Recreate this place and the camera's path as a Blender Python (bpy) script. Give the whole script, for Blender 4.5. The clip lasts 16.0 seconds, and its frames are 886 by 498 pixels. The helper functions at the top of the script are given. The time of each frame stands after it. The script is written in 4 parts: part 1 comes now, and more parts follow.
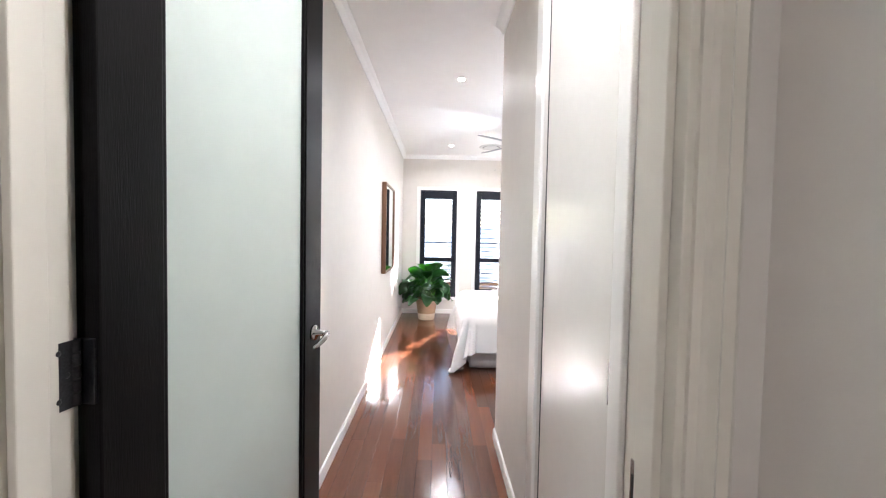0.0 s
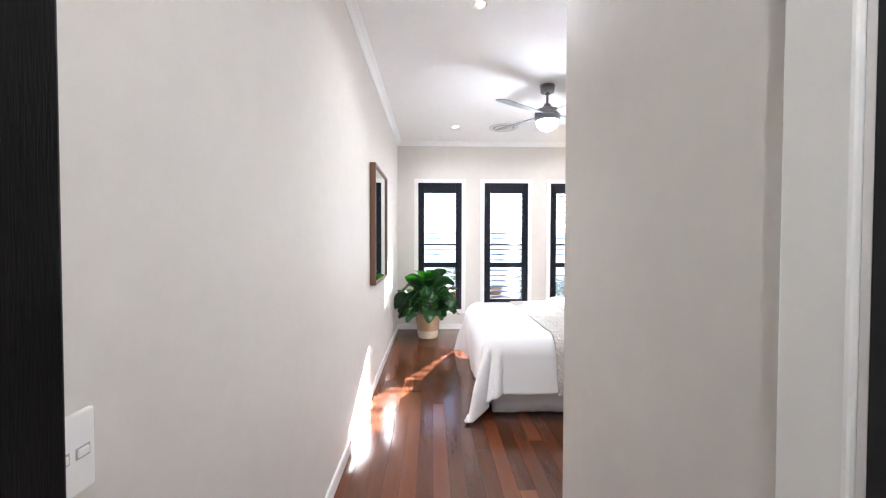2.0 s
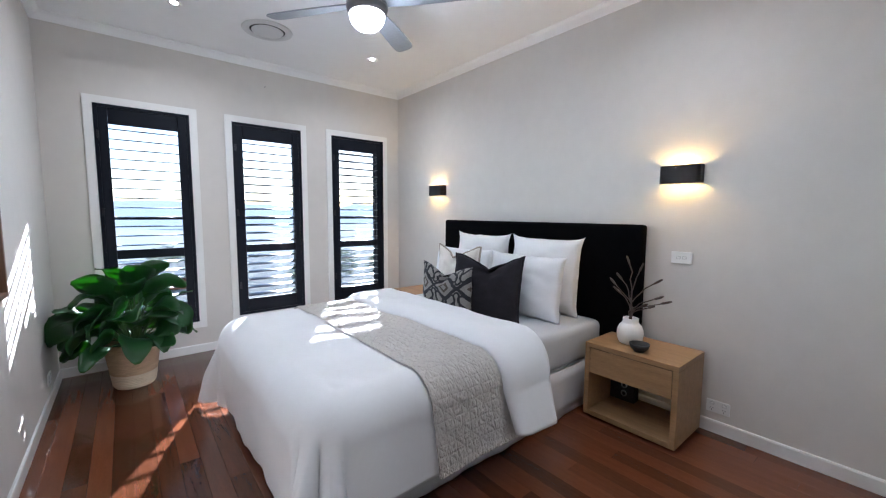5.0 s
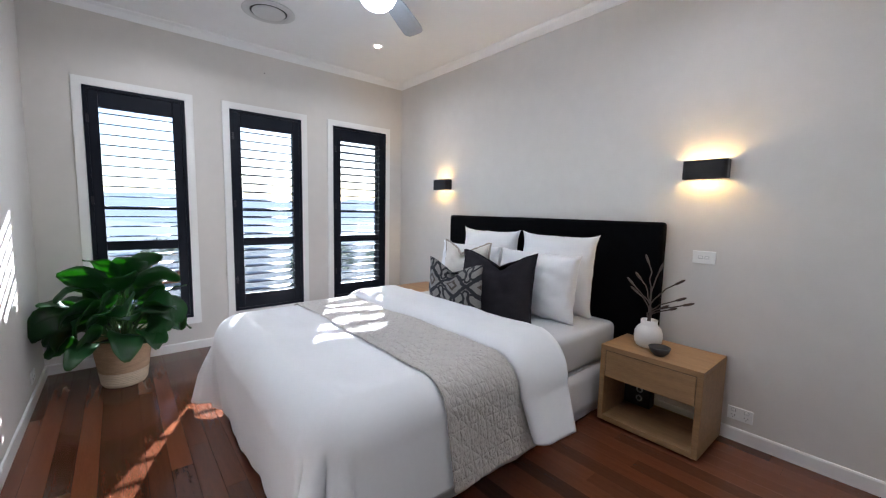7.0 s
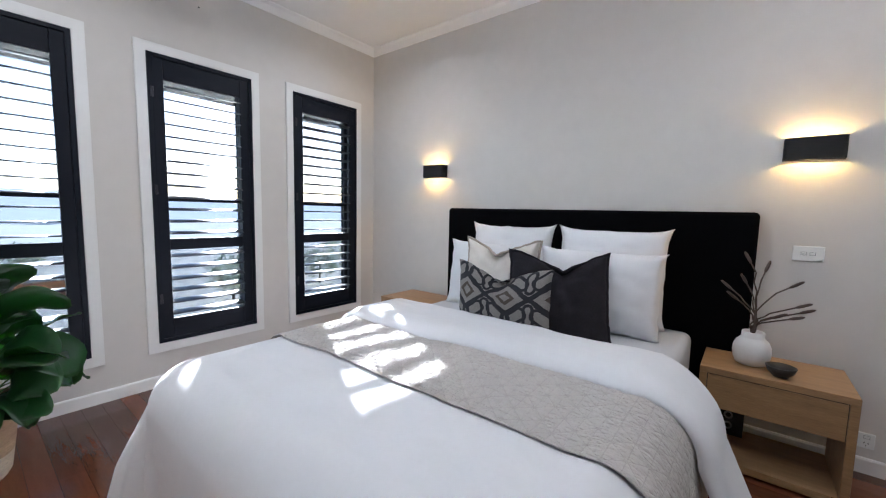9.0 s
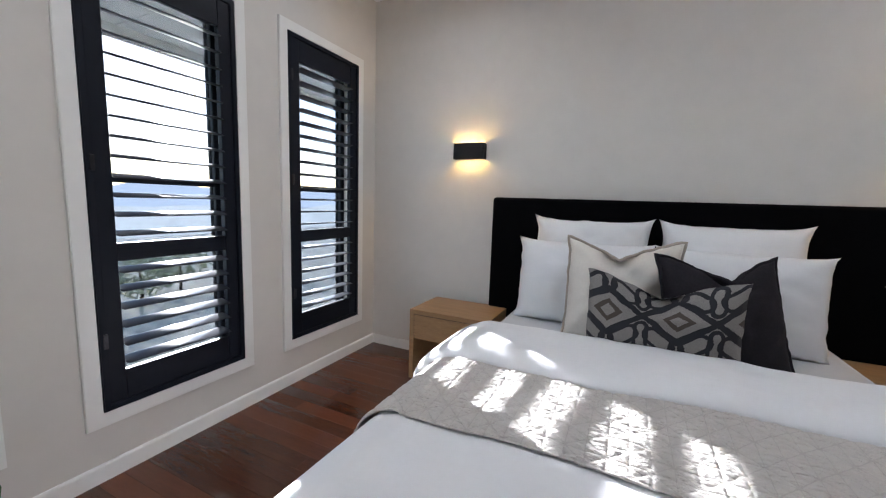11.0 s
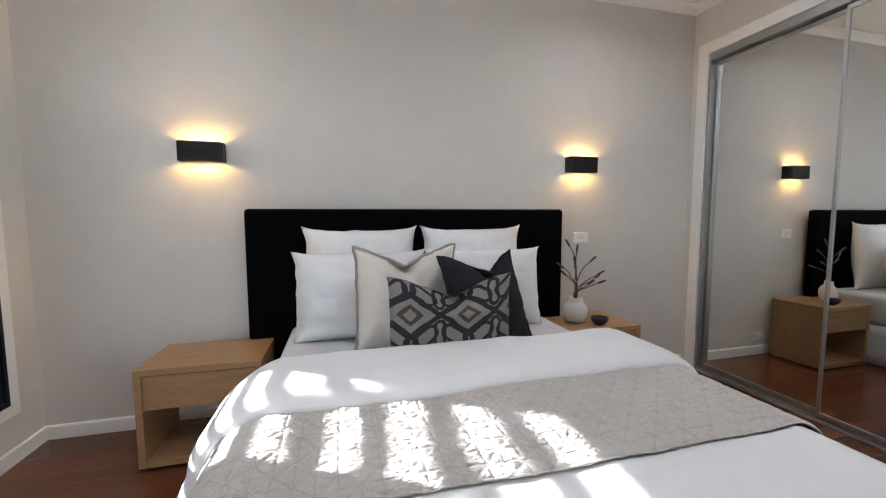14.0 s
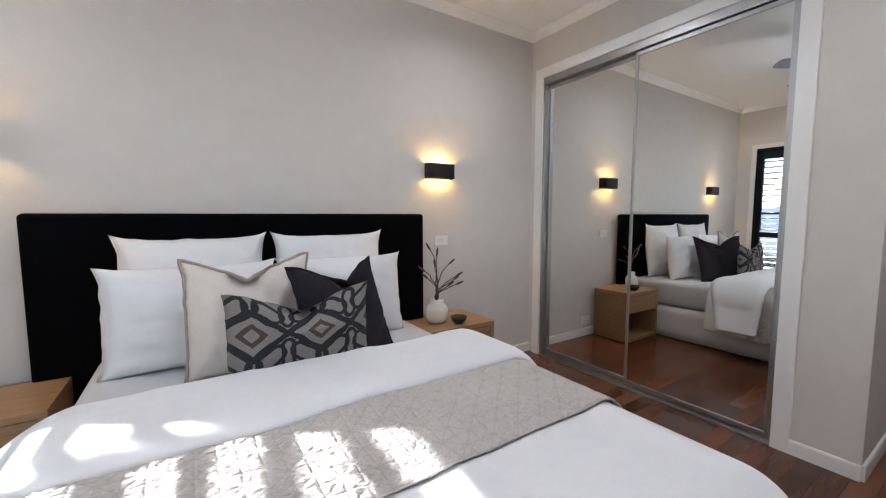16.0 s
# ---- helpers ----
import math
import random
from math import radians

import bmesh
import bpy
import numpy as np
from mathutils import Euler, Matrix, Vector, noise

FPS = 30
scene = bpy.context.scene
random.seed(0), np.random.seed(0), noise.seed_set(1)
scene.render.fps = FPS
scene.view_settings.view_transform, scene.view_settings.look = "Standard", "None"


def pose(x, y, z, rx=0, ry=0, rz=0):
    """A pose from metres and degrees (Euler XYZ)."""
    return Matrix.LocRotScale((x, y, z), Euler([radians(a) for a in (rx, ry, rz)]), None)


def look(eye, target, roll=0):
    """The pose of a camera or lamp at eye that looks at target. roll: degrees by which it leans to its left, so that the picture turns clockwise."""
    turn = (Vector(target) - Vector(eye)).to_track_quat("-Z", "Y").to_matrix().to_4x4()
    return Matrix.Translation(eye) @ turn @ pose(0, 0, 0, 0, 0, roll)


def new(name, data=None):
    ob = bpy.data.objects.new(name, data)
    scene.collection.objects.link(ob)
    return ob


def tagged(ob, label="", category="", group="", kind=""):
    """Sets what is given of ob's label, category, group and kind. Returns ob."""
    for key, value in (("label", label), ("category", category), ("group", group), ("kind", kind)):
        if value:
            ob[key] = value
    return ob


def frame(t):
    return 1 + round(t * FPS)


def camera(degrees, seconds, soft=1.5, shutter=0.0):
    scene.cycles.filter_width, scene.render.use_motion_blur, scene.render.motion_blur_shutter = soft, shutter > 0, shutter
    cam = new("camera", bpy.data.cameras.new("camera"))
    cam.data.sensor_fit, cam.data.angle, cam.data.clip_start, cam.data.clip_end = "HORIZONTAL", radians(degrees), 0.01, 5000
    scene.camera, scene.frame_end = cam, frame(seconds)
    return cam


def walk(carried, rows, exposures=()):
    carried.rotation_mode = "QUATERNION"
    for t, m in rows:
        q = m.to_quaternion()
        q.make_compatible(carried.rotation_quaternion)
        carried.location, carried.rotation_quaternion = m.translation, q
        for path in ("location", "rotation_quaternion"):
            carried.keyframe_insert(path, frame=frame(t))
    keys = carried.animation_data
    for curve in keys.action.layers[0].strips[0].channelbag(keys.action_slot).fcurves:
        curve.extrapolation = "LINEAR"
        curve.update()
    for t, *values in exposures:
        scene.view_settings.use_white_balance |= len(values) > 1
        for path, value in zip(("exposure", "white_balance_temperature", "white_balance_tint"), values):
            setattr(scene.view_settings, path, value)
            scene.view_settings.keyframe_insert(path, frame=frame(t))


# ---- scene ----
cam = camera(97.8, 16.0, 1.2)
PATH = [
    (0, (0.334, 0.763, 1.353), (0.360, 2.761, 1.281), 1.1),
    (0.5, (0.290, 0.932, 1.342), (0.284, 2.930, 1.273), 0.7),
    (1, (0.288, 1.187, 1.321), (0.257, 3.186, 1.259), 0.6),
    (1.5, (0.243, 1.485, 1.300), (0.239, 3.484, 1.246), 0.3),
    (2, (0.227, 1.818, 1.286), (0.281, 3.816, 1.242), 0.1),
    (2.5, (0.226, 2.180, 1.277), (0.387, 4.173, 1.233), -0.0),
    (3, (0.203, 2.514, 1.273), (0.541, 4.483, 1.195), -0.0),
    (3.5, (0.160, 2.809, 1.276), (0.732, 4.722, 1.173), -0.0),
    (4, (0.147, 3.058, 1.283), (1.004, 4.860, 1.147), -0.2),
    (4.5, (0.144, 3.231, 1.290), (1.298, 4.857, 1.119), -0.2),
    (4.7, (0.164, 3.286, 1.283), (1.413, 4.838, 1.106), -0.1),
    (6.8, (0.18, 3.432, 1.279), (1.467, 4.948, 1.074), 1.1),
    (7, (0.184, 3.485, 1.261), (1.464, 5.009, 1.061), 1.2),
    (7.5, (0.147, 3.733, 1.255), (1.47, 5.218, 1.054), 1.0),
    (8, (0.133, 3.96, 1.23), (1.53, 5.377, 1.034), 0.9),
    (8.5, (0.175, 4.194, 1.207), (1.654, 5.525, 1.011), 1.0),
    (9, (0.199, 4.458, 1.182), (1.761, 5.692, 0.991), 1.3),
    (9.2, (0.204, 4.581, 1.168), (1.79, 5.787, 0.993), 1.6),
    (11.3, (0.274, 5.657, 1.178), (2.106, 6.421, 0.935), 1.2),
    (11.5, (0.305, 5.707, 1.167), (2.17, 6.393, 0.934), 0.6),
    (12, (0.348, 5.82, 1.181), (2.29, 6.238, 0.95), -0.3),
    (12.5, (0.369, 5.893, 1.183), (2.349, 6.057, 0.958), -0.6),
    (13, (0.379, 5.926, 1.183), (2.365, 5.839, 0.966), -0.6),
    (13.5, (0.379, 5.903, 1.181), (2.345, 5.594, 0.984), -0.4),
    (14, (0.374, 5.867, 1.166), (2.303, 5.365, 1.001), -0.2),
    (14.5, (0.369, 5.821, 1.155), (2.255, 5.171, 1.013), -0.3),
    (15, (0.369, 5.789, 1.151), (2.202, 5.001, 1.02), -0.4),
    (15.5, (0.382, 5.792, 1.167), (2.144, 4.855, 1.023), -0.4),
    (16, (0.378, 5.774, 1.201), (2.049, 4.688, 1.03), -0.1),
]
EXPOSURES = [(0.0, 4.7, 6000, 14), (1.0, 4.65, 6020, 14), (2.0, 4.4, 5900, 13), (3.0, 3.9, 5580, 12), (4.0, 3.75, 5480, 11), (4.5, 3.47, 5460, 11), (7.0, 3.27, 5600, 12), (9.0, 3.17, 5600, 12), (11.5, 2.75, 6000, 12), (12.0, 2.65, 6450, 14), (12.5, 2.5, 6300, 12), (13.5, 2.93, 6050, 12), (16.0, 3.2, 5900, 13)]
walk(cam, [(t, look(eye, target, roll)) for t, eye, target, roll in PATH], EXPOSURES)

# ---- light ----
SUN = Vector((0.54, 1.0, 0.435)).normalized()
world = bpy.data.worlds.new("sky")
scene.world = world
world.use_nodes = True
wn = world.node_tree
sky = wn.nodes.new("ShaderNodeTexSky")
sky.sky_type, sky.sun_disc = "NISHITA", False
sky.dust_density = 0.25
sky.sun_elevation, sky.sun_rotation = math.asin(SUN.z), math.atan2(SUN.x, SUN.y)
wn.links.new(sky.outputs[0], wn.nodes["Background"].inputs[0])
wn.nodes["Background"].inputs[1].default_value = 0.25
sun = bpy.data.lights.new("sun", "SUN")
sun.energy, sun.angle, sun.color = 4.2, radians(0.53), (1.0, 0.965, 0.92)
new("sun", sun).matrix_world = look(SUN * 50, (0, 0, 0))


def lamp(name, m, size, power, color, sizey=None, spread=180):
    d = bpy.data.lights.new(name, "AREA")
    d.shape, d.size, d.size_y = ("RECTANGLE" if sizey else "DISK"), size, sizey or size
    d.energy, d.color, d.spread = power, color, radians(spread)
    o = new(name, d)
    o.matrix_world = m
    return o


WARM, DAY = (1.0, 0.60, 0.19), (1.0, 0.97, 0.93)


# ---- materials ----
def material(name, color, rough=0.5, metal=0.0, noise_scale=0.0, vary=0.0, bump=0.0, bump_scale=200.0, stretch=(1, 1, 1), coat=0.0, spec=0.5, sheen=0.0, random_tint=0.0, rough_vary=0.0):
    m = bpy.data.materials.new(name)
    m.use_nodes = True
    nt = m.node_tree
    b = nt.nodes["Principled BSDF"]
    b.inputs["Base Color"].default_value = (*color, 1)
    b.inputs["Roughness"].default_value, b.inputs["Metallic"].default_value = rough, metal
    b.inputs["Coat Weight"].default_value, b.inputs["Specular IOR Level"].default_value = coat, spec
    b.inputs["Sheen Weight"].default_value = sheen
    tc = nt.nodes.new("ShaderNodeTexCoord")
    mp = nt.nodes.new("ShaderNodeMapping")
    mp.inputs["Scale"].default_value = stretch
    nt.links.new(tc.outputs["Object"], mp.inputs[0])
    if vary:
        n1, n2 = nt.nodes.new("ShaderNodeTexNoise"), nt.nodes.new("ShaderNodeTexNoise")
        n1.inputs["Scale"].default_value, n2.inputs["Scale"].default_value = noise_scale, noise_scale * 9
        n1.inputs["Detail"].default_value, n2.inputs["Detail"].default_value = 4, 6
        for n in (n1, n2):
            nt.links.new(mp.outputs[0], n.inputs["Vector"])
        add = nt.nodes.new("ShaderNodeMath")
        add.operation = "ADD"
        nt.links.new(n1.outputs["Fac"], add.inputs[0])
        nt.links.new(n2.outputs["Fac"], add.inputs[1])
        last = add
        if random_tint:
            oi = nt.nodes.new("ShaderNodeObjectInfo")
            ma = nt.nodes.new("ShaderNodeMath")
            ma.operation = "MULTIPLY_ADD"
            ma.inputs[1].default_value = random_tint
            nt.links.new(oi.outputs["Random"], ma.inputs[0])
            nt.links.new(add.outputs[0], ma.inputs[2])
            last = ma
        mr = nt.nodes.new("ShaderNodeMapRange")
        mr.inputs[1].default_value, mr.inputs[2].default_value = 0.6, 1.4 + random_tint
        mr.inputs[3].default_value, mr.inputs[4].default_value = 1 - vary, 1 + vary
        nt.links.new(last.outputs[0], mr.inputs[0])
        mul = nt.nodes.new("ShaderNodeVectorMath")
        mul.operation = "SCALE"
        mul.inputs[0].default_value = color
        nt.links.new(mr.outputs[0], mul.inputs["Scale"])
        nt.links.new(mul.outputs[0], b.inputs["Base Color"])
        if rough_vary:
            rr = nt.nodes.new("ShaderNodeMapRange")
            rr.inputs[1].default_value, rr.inputs[2].default_value = 0.35, 0.65
            rr.inputs[3].default_value, rr.inputs[4].default_value = rough - rough_vary, rough + rough_vary
            nt.links.new(n1.outputs["Fac"], rr.inputs[0])
            nt.links.new(rr.outputs[0], b.inputs["Roughness"])
    if bump:
        nb = nt.nodes.new("ShaderNodeTexNoise")
        nb.inputs["Scale"].default_value, nb.inputs["Detail"].default_value = bump_scale, 3
        nt.links.new(mp.outputs[0], nb.inputs["Vector"])
        bp = nt.nodes.new("ShaderNodeBump")
        bp.inputs["Strength"].default_value, bp.inputs["Distance"].default_value = bump, 0.002
        nt.links.new(nb.outputs["Fac"], bp.inputs["Height"])
        nt.links.new(bp.outputs[0], b.inputs["Normal"])
    return m


def emitter(name, color, strength):
    m = material(name, (0.9, 0.9, 0.9), 0.4)
    b = m.node_tree.nodes["Principled BSDF"]
    b.inputs["Emission Color"].default_value, b.inputs["Emission Strength"].default_value = (*color, 1), strength
    return m


M_WALL = material("greige_wall_paint", (0.64, 0.605, 0.56), 0.6, noise_scale=1.2, vary=0.035, bump=0.12, bump_scale=260)
M_CEIL = material("white_ceiling_paint", (0.85, 0.85, 0.84), 0.7, noise_scale=1.0, vary=0.02, bump=0.08, bump_scale=240)
M_TRIM = material("white_gloss_enamel", (0.80, 0.79, 0.76), 0.28, noise_scale=3, vary=0.02, bump=0.04, bump_scale=60)
M_CREAM = material("cream_gloss_enamel", (0.66, 0.625, 0.55), 0.28, noise_scale=3, vary=0.02, bump=0.04, bump_scale=60)
M_DOORW = material("white_satin_door_paint", (0.78, 0.76, 0.71), 0.22, noise_scale=2, vary=0.02, bump=0.03, bump_scale=40)
M_FLOOR = material("red_hardwood_boards", (0.116, 0.038, 0.017), 0.16, noise_scale=5, vary=0.62, bump=0.10, bump_scale=30, stretch=(9, 0.7, 1), coat=0.12, spec=0.5, random_tint=1.5, rough_vary=0.05)
M_SUB = material("dark_subfloor", (0.02, 0.012, 0.01), 0.8, noise_scale=4, vary=0.1)
M_BLACKWOOD = material("black_stained_timber", (0.005, 0.0045, 0.0045), 0.42, noise_scale=6, vary=0.35, bump=0.25, bump_scale=60, stretch=(8, 8, 0.5), spec=0.08)
M_SHUTTER = material("charcoal_shutter_paint", (0.006, 0.008, 0.014), 0.45, noise_scale=4, vary=0.12, bump=0.05, bump_scale=80, spec=0.2)
M_LOUVRE = material("satin_charcoal_louvre", (0.034, 0.036, 0.046), 0.30, noise_scale=4, vary=0.12, coat=0.6)
M_ALU = material("brushed_aluminium", (0.44, 0.44, 0.435), 0.42, 1.0, noise_scale=8, vary=0.08, bump=0.05, bump_scale=120, stretch=(1, 1, 0.1))
M_CHROME = material("satin_chrome", (0.50, 0.49, 0.48), 0.16, 1.0, noise_scale=12, vary=0.05)
M_DARKMETAL = material("blackened_steel", (0.05, 0.05, 0.055), 0.3, 0.9, noise_scale=30, vary=0.3)
M_FANMETAL = material("brushed_pewter", (0.20, 0.20, 0.21), 0.34, 0.9, noise_scale=10, vary=0.1)
M_BLADE = material("silver_fan_blade", (0.26, 0.275, 0.295), 0.4, 0.15, noise_scale=6, vary=0.08)
M_BLACKBOX = material("matte_black_metal", (0.012, 0.012, 0.013), 0.5, 0.3, noise_scale=20, vary=0.2, bump=0.1, bump_scale=400)
M_OAK = material("light_oak_veneer", (0.315, 0.185, 0.085), 0.42, noise_scale=4, vary=0.26, bump=0.12, bump_scale=50, stretch=(8, 0.8, 8))
M_OAKDARK = material("walnut_frame", (0.17, 0.085, 0.045), 0.4, noise_scale=5, vary=0.25, bump=0.1, bump_scale=60, stretch=(8, 8, 0.8))
# White vent plastic, greyed in the colour for shade on its tilted ring.
M_VENT = material("shade_greyed_vent_plastic", (0.60, 0.60, 0.59), 0.4, noise_scale=5, vary=0.03)
M_PLASTIC = material("white_plastic", (0.80, 0.80, 0.78), 0.3, noise_scale=5, vary=0.01)
M_LINEN = material("white_cotton", (0.75, 0.75, 0.76), 0.85, noise_scale=6, vary=0.02, bump=0.25, bump_scale=700, sheen=0.15)
M_SHEET = material("pale_grey_cotton", (0.53, 0.54, 0.565), 0.85, noise_scale=6, vary=0.03, bump=0.2, bump_scale=700, sheen=0.1)
M_VALANCE = material("grey_white_valance_fabric", (0.66, 0.65, 0.66), 0.9, noise_scale=8, vary=0.03, bump=0.25, bump_scale=500)
M_VELVET = material("black_velvet", (0.002, 0.002, 0.0025), 0.95, noise_scale=14, vary=0.25, bump=0.15, bump_scale=500, sheen=0.0, spec=0.05)
M_BEIGE = material("beige_linen", (0.70, 0.65, 0.585), 0.9, noise_scale=10, vary=0.06, bump=0.35, bump_scale=450, sheen=0.1)
M_BEIGEEDGE = material("taupe_piping", (0.36, 0.31, 0.26), 0.9, noise_scale=20, vary=0.1)
M_CHARCOAL = material("charcoal_linen", (0.020, 0.018, 0.022), 0.92, noise_scale=14, vary=0.25, bump=0.4, bump_scale=450, spec=0.2)
M_VASE = material("matte_white_ceramic", (0.74, 0.72, 0.69), 0.55, noise_scale=9, vary=0.03, bump=0.15, bump_scale=150)
M_BOWL = material("black_ceramic", (0.012, 0.013, 0.014), 0.45, noise_scale=20, vary=0.2, bump=0.3, bump_scale=150)
M_TWIG = material("grey_brown_dried_stem", (0.085, 0.062, 0.05), 0.9, noise_scale=30, vary=0.3, bump=0.3, bump_scale=300)
M_LEAF = material("dark_green_glossy_leaf", (0.012, 0.055, 0.015), 0.30, noise_scale=9, vary=0.4, bump=0.5, bump_scale=38, random_tint=0.5)


def translucent(m, color, share):
    nt = m.node_tree
    tr, mx = nt.nodes.new("ShaderNodeBsdfTranslucent"), nt.nodes.new("ShaderNodeMixShader")
    tr.inputs[0].default_value, mx.inputs[0].default_value = (*color, 1), share
    nt.links.new(nt.nodes["Principled BSDF"].outputs[0], mx.inputs[1])
    nt.links.new(tr.outputs[0], mx.inputs[2])
    nt.links.new(mx.outputs[0], nt.nodes["Material Output"].inputs[0])


translucent(M_LEAF, (0.12, 0.36, 0.02), 0.30)
M_STEM = material("green_stem", (0.06, 0.13, 0.03), 0.5, noise_scale=10, vary=0.2)
M_BASKET = material("woven_seagrass", (0.42, 0.29, 0.17), 0.85, noise_scale=8, vary=0.3, bump=0.8, bump_scale=60, stretch=(1, 1, 5))
M_BASKET2 = material("pale_woven_base", (0.60, 0.50, 0.36), 0.85, noise_scale=8, vary=0.25, bump=0.8, bump_scale=60, stretch=(1, 1, 5))
M_SOIL = material("potting_soil", (0.03, 0.022, 0.016), 0.95, noise_scale=30, vary=0.5, bump=1.0, bump_scale=80)
M_GRASS = material("dry_pale_ground", (0.55, 0.52, 0.42), 0.95, noise_scale=0.6, vary=0.4, bump=0.5, bump_scale=40)
M_HILL = material("hills_painted_haze", (0.40, 0.40, 0.40), 1.0, noise_scale=0.02, vary=0.2)
M_HILL2 = material("wooded_slope_painted_haze", (0.22, 0.25, 0.24), 1.0, noise_scale=0.05, vary=0.4)
M_BRICK = material("terracotta_wall", (0.42, 0.17, 0.07), 0.9, noise_scale=3, vary=0.25, bump=0.5, bump_scale=30)
M_ROOFW = material("pale_render", (0.55, 0.53, 0.5), 0.9, noise_scale=1, vary=0.1)
M_SHRUB = material("pale_shrub_leaf", (0.42, 0.42, 0.26), 0.7, noise_scale=5, vary=0.35)
M_GLOBE = emitter("frosted_light_globe", (0.95, 0.98, 1.0), 1.6)
M_DOWN = emitter("downlight_lens", (1.0, 0.94, 0.85), 4.0)
# Flat black standing in for the shade inside gaps, holes and slots.
M_SLOT = material("gap_shade_black", (0.01, 0.01, 0.01), 0.8)


def mirror_material():
    m = bpy.data.materials.new("silvered_mirror")
    m.use_nodes = True
    b = m.node_tree.nodes["Principled BSDF"]
    b.inputs["Base Color"].default_value = (0.80, 0.81, 0.79, 1)
    b.inputs["Metallic"].default_value, b.inputs["Roughness"].default_value = 1.0, 0.0
    return m


M_MIRROR = mirror_material()


def glass_material(name, color, rough, ior=1.45):
    m = bpy.data.materials.new(name)
    m.use_nodes = True
    b = m.node_tree.nodes["Principled BSDF"]
    b.inputs["Base Color"].default_value = (*color, 1)
    b.inputs["Roughness"].default_value, b.inputs["Transmission Weight"].default_value, b.inputs["IOR"].default_value = rough, 1.0, ior
    return m


# Tint made up to dim the bright view outside; sunlight passes undimmed.
M_GLASS = glass_material("view_dimming_window_glass", (0.098, 0.099, 0.103), 0.0, 1.02)
M_FROST = material("pale_green_laminated_glass", (0.50, 0.56, 0.52), 0.14, noise_scale=0.7, vary=0.04, coat=0.3)


# cloth laid flat in the map: u and v in metres
def uv_nodes(m):
    nt = m.node_tree
    uv = nt.nodes.new("ShaderNodeUVMap")
    sep = nt.nodes.new("ShaderNodeSeparateXYZ")
    nt.links.new(uv.outputs[0], sep.inputs[0])
    return nt, sep


def calc(nt, op, a, b=None):
    n = nt.nodes.new("ShaderNodeMath")
    n.operation = op
    for i, v in enumerate((a, b)):
        if v is None:
            continue
        if isinstance(v, (int, float)):
            n.inputs[i].default_value = v
        else:
            nt.links.new(v, n.inputs[i])
    return n.outputs[0]


def quilt_material():
    m = material("taupe_quilted_cotton", (0.56, 0.525, 0.485), 0.85, noise_scale=9, vary=0.06, sheen=0.1)
    nt, sep = uv_nodes(m)
    u, v = sep.outputs[0], sep.outputs[1]
    cr = nt.nodes.new("ShaderNodeCombineXYZ")
    nt.links.new(calc(nt, "MULTIPLY", u, 110.0), cr.inputs[0])
    nt.links.new(calc(nt, "MULTIPLY", v, 45.0), cr.inputs[1])
    nz = nt.nodes.new("ShaderNodeTexNoise")
    nz.inputs["Scale"].default_value, nz.inputs["Detail"].default_value = 1.0, 5
    nt.links.new(cr.outputs[0], nz.inputs["Vector"])
    bp = nt.nodes.new("ShaderNodeBump")
    bp.inputs["Strength"].default_value, bp.inputs["Distance"].default_value = 1.0, 0.014
    seam = None
    for q in (calc(nt, "DIVIDE", u, 0.046), calc(nt, "DIVIDE", v, 0.046), calc(nt, "DIVIDE", calc(nt, "ADD", u, v), 0.092), calc(nt, "DIVIDE", calc(nt, "SUBTRACT", u, v), 0.092)):
        d = calc(nt, "ABSOLUTE", calc(nt, "SUBTRACT", calc(nt, "FRACT", calc(nt, "ADD", q, 0.5)), 0.5))
        l = calc(nt, "LESS_THAN", d, 0.04)
        seam = l if seam is None else calc(nt, "MAXIMUM", seam, l)
    # Seams are darkened in the colour for shade in the stitched grooves.
    seam_shade = nt.nodes.new("ShaderNodeMix")
    seam_shade.data_type = "RGBA"
    nt.links.new(calc(nt, "MULTIPLY", seam, 0.6), seam_shade.inputs[0])
    base = nt.nodes["Principled BSDF"].inputs["Base Color"]
    nt.links.new(base.links[0].from_socket, seam_shade.inputs[6])
    seam_shade.inputs[7].default_value = (0.44, 0.41, 0.375, 1)
    nt.links.new(seam_shade.outputs[2], base)
    nt.links.new(nz.outputs["Fac"], bp.inputs["Height"])
    nt.links.new(bp.outputs[0], nt.nodes["Principled BSDF"].inputs["Normal"])
    return m


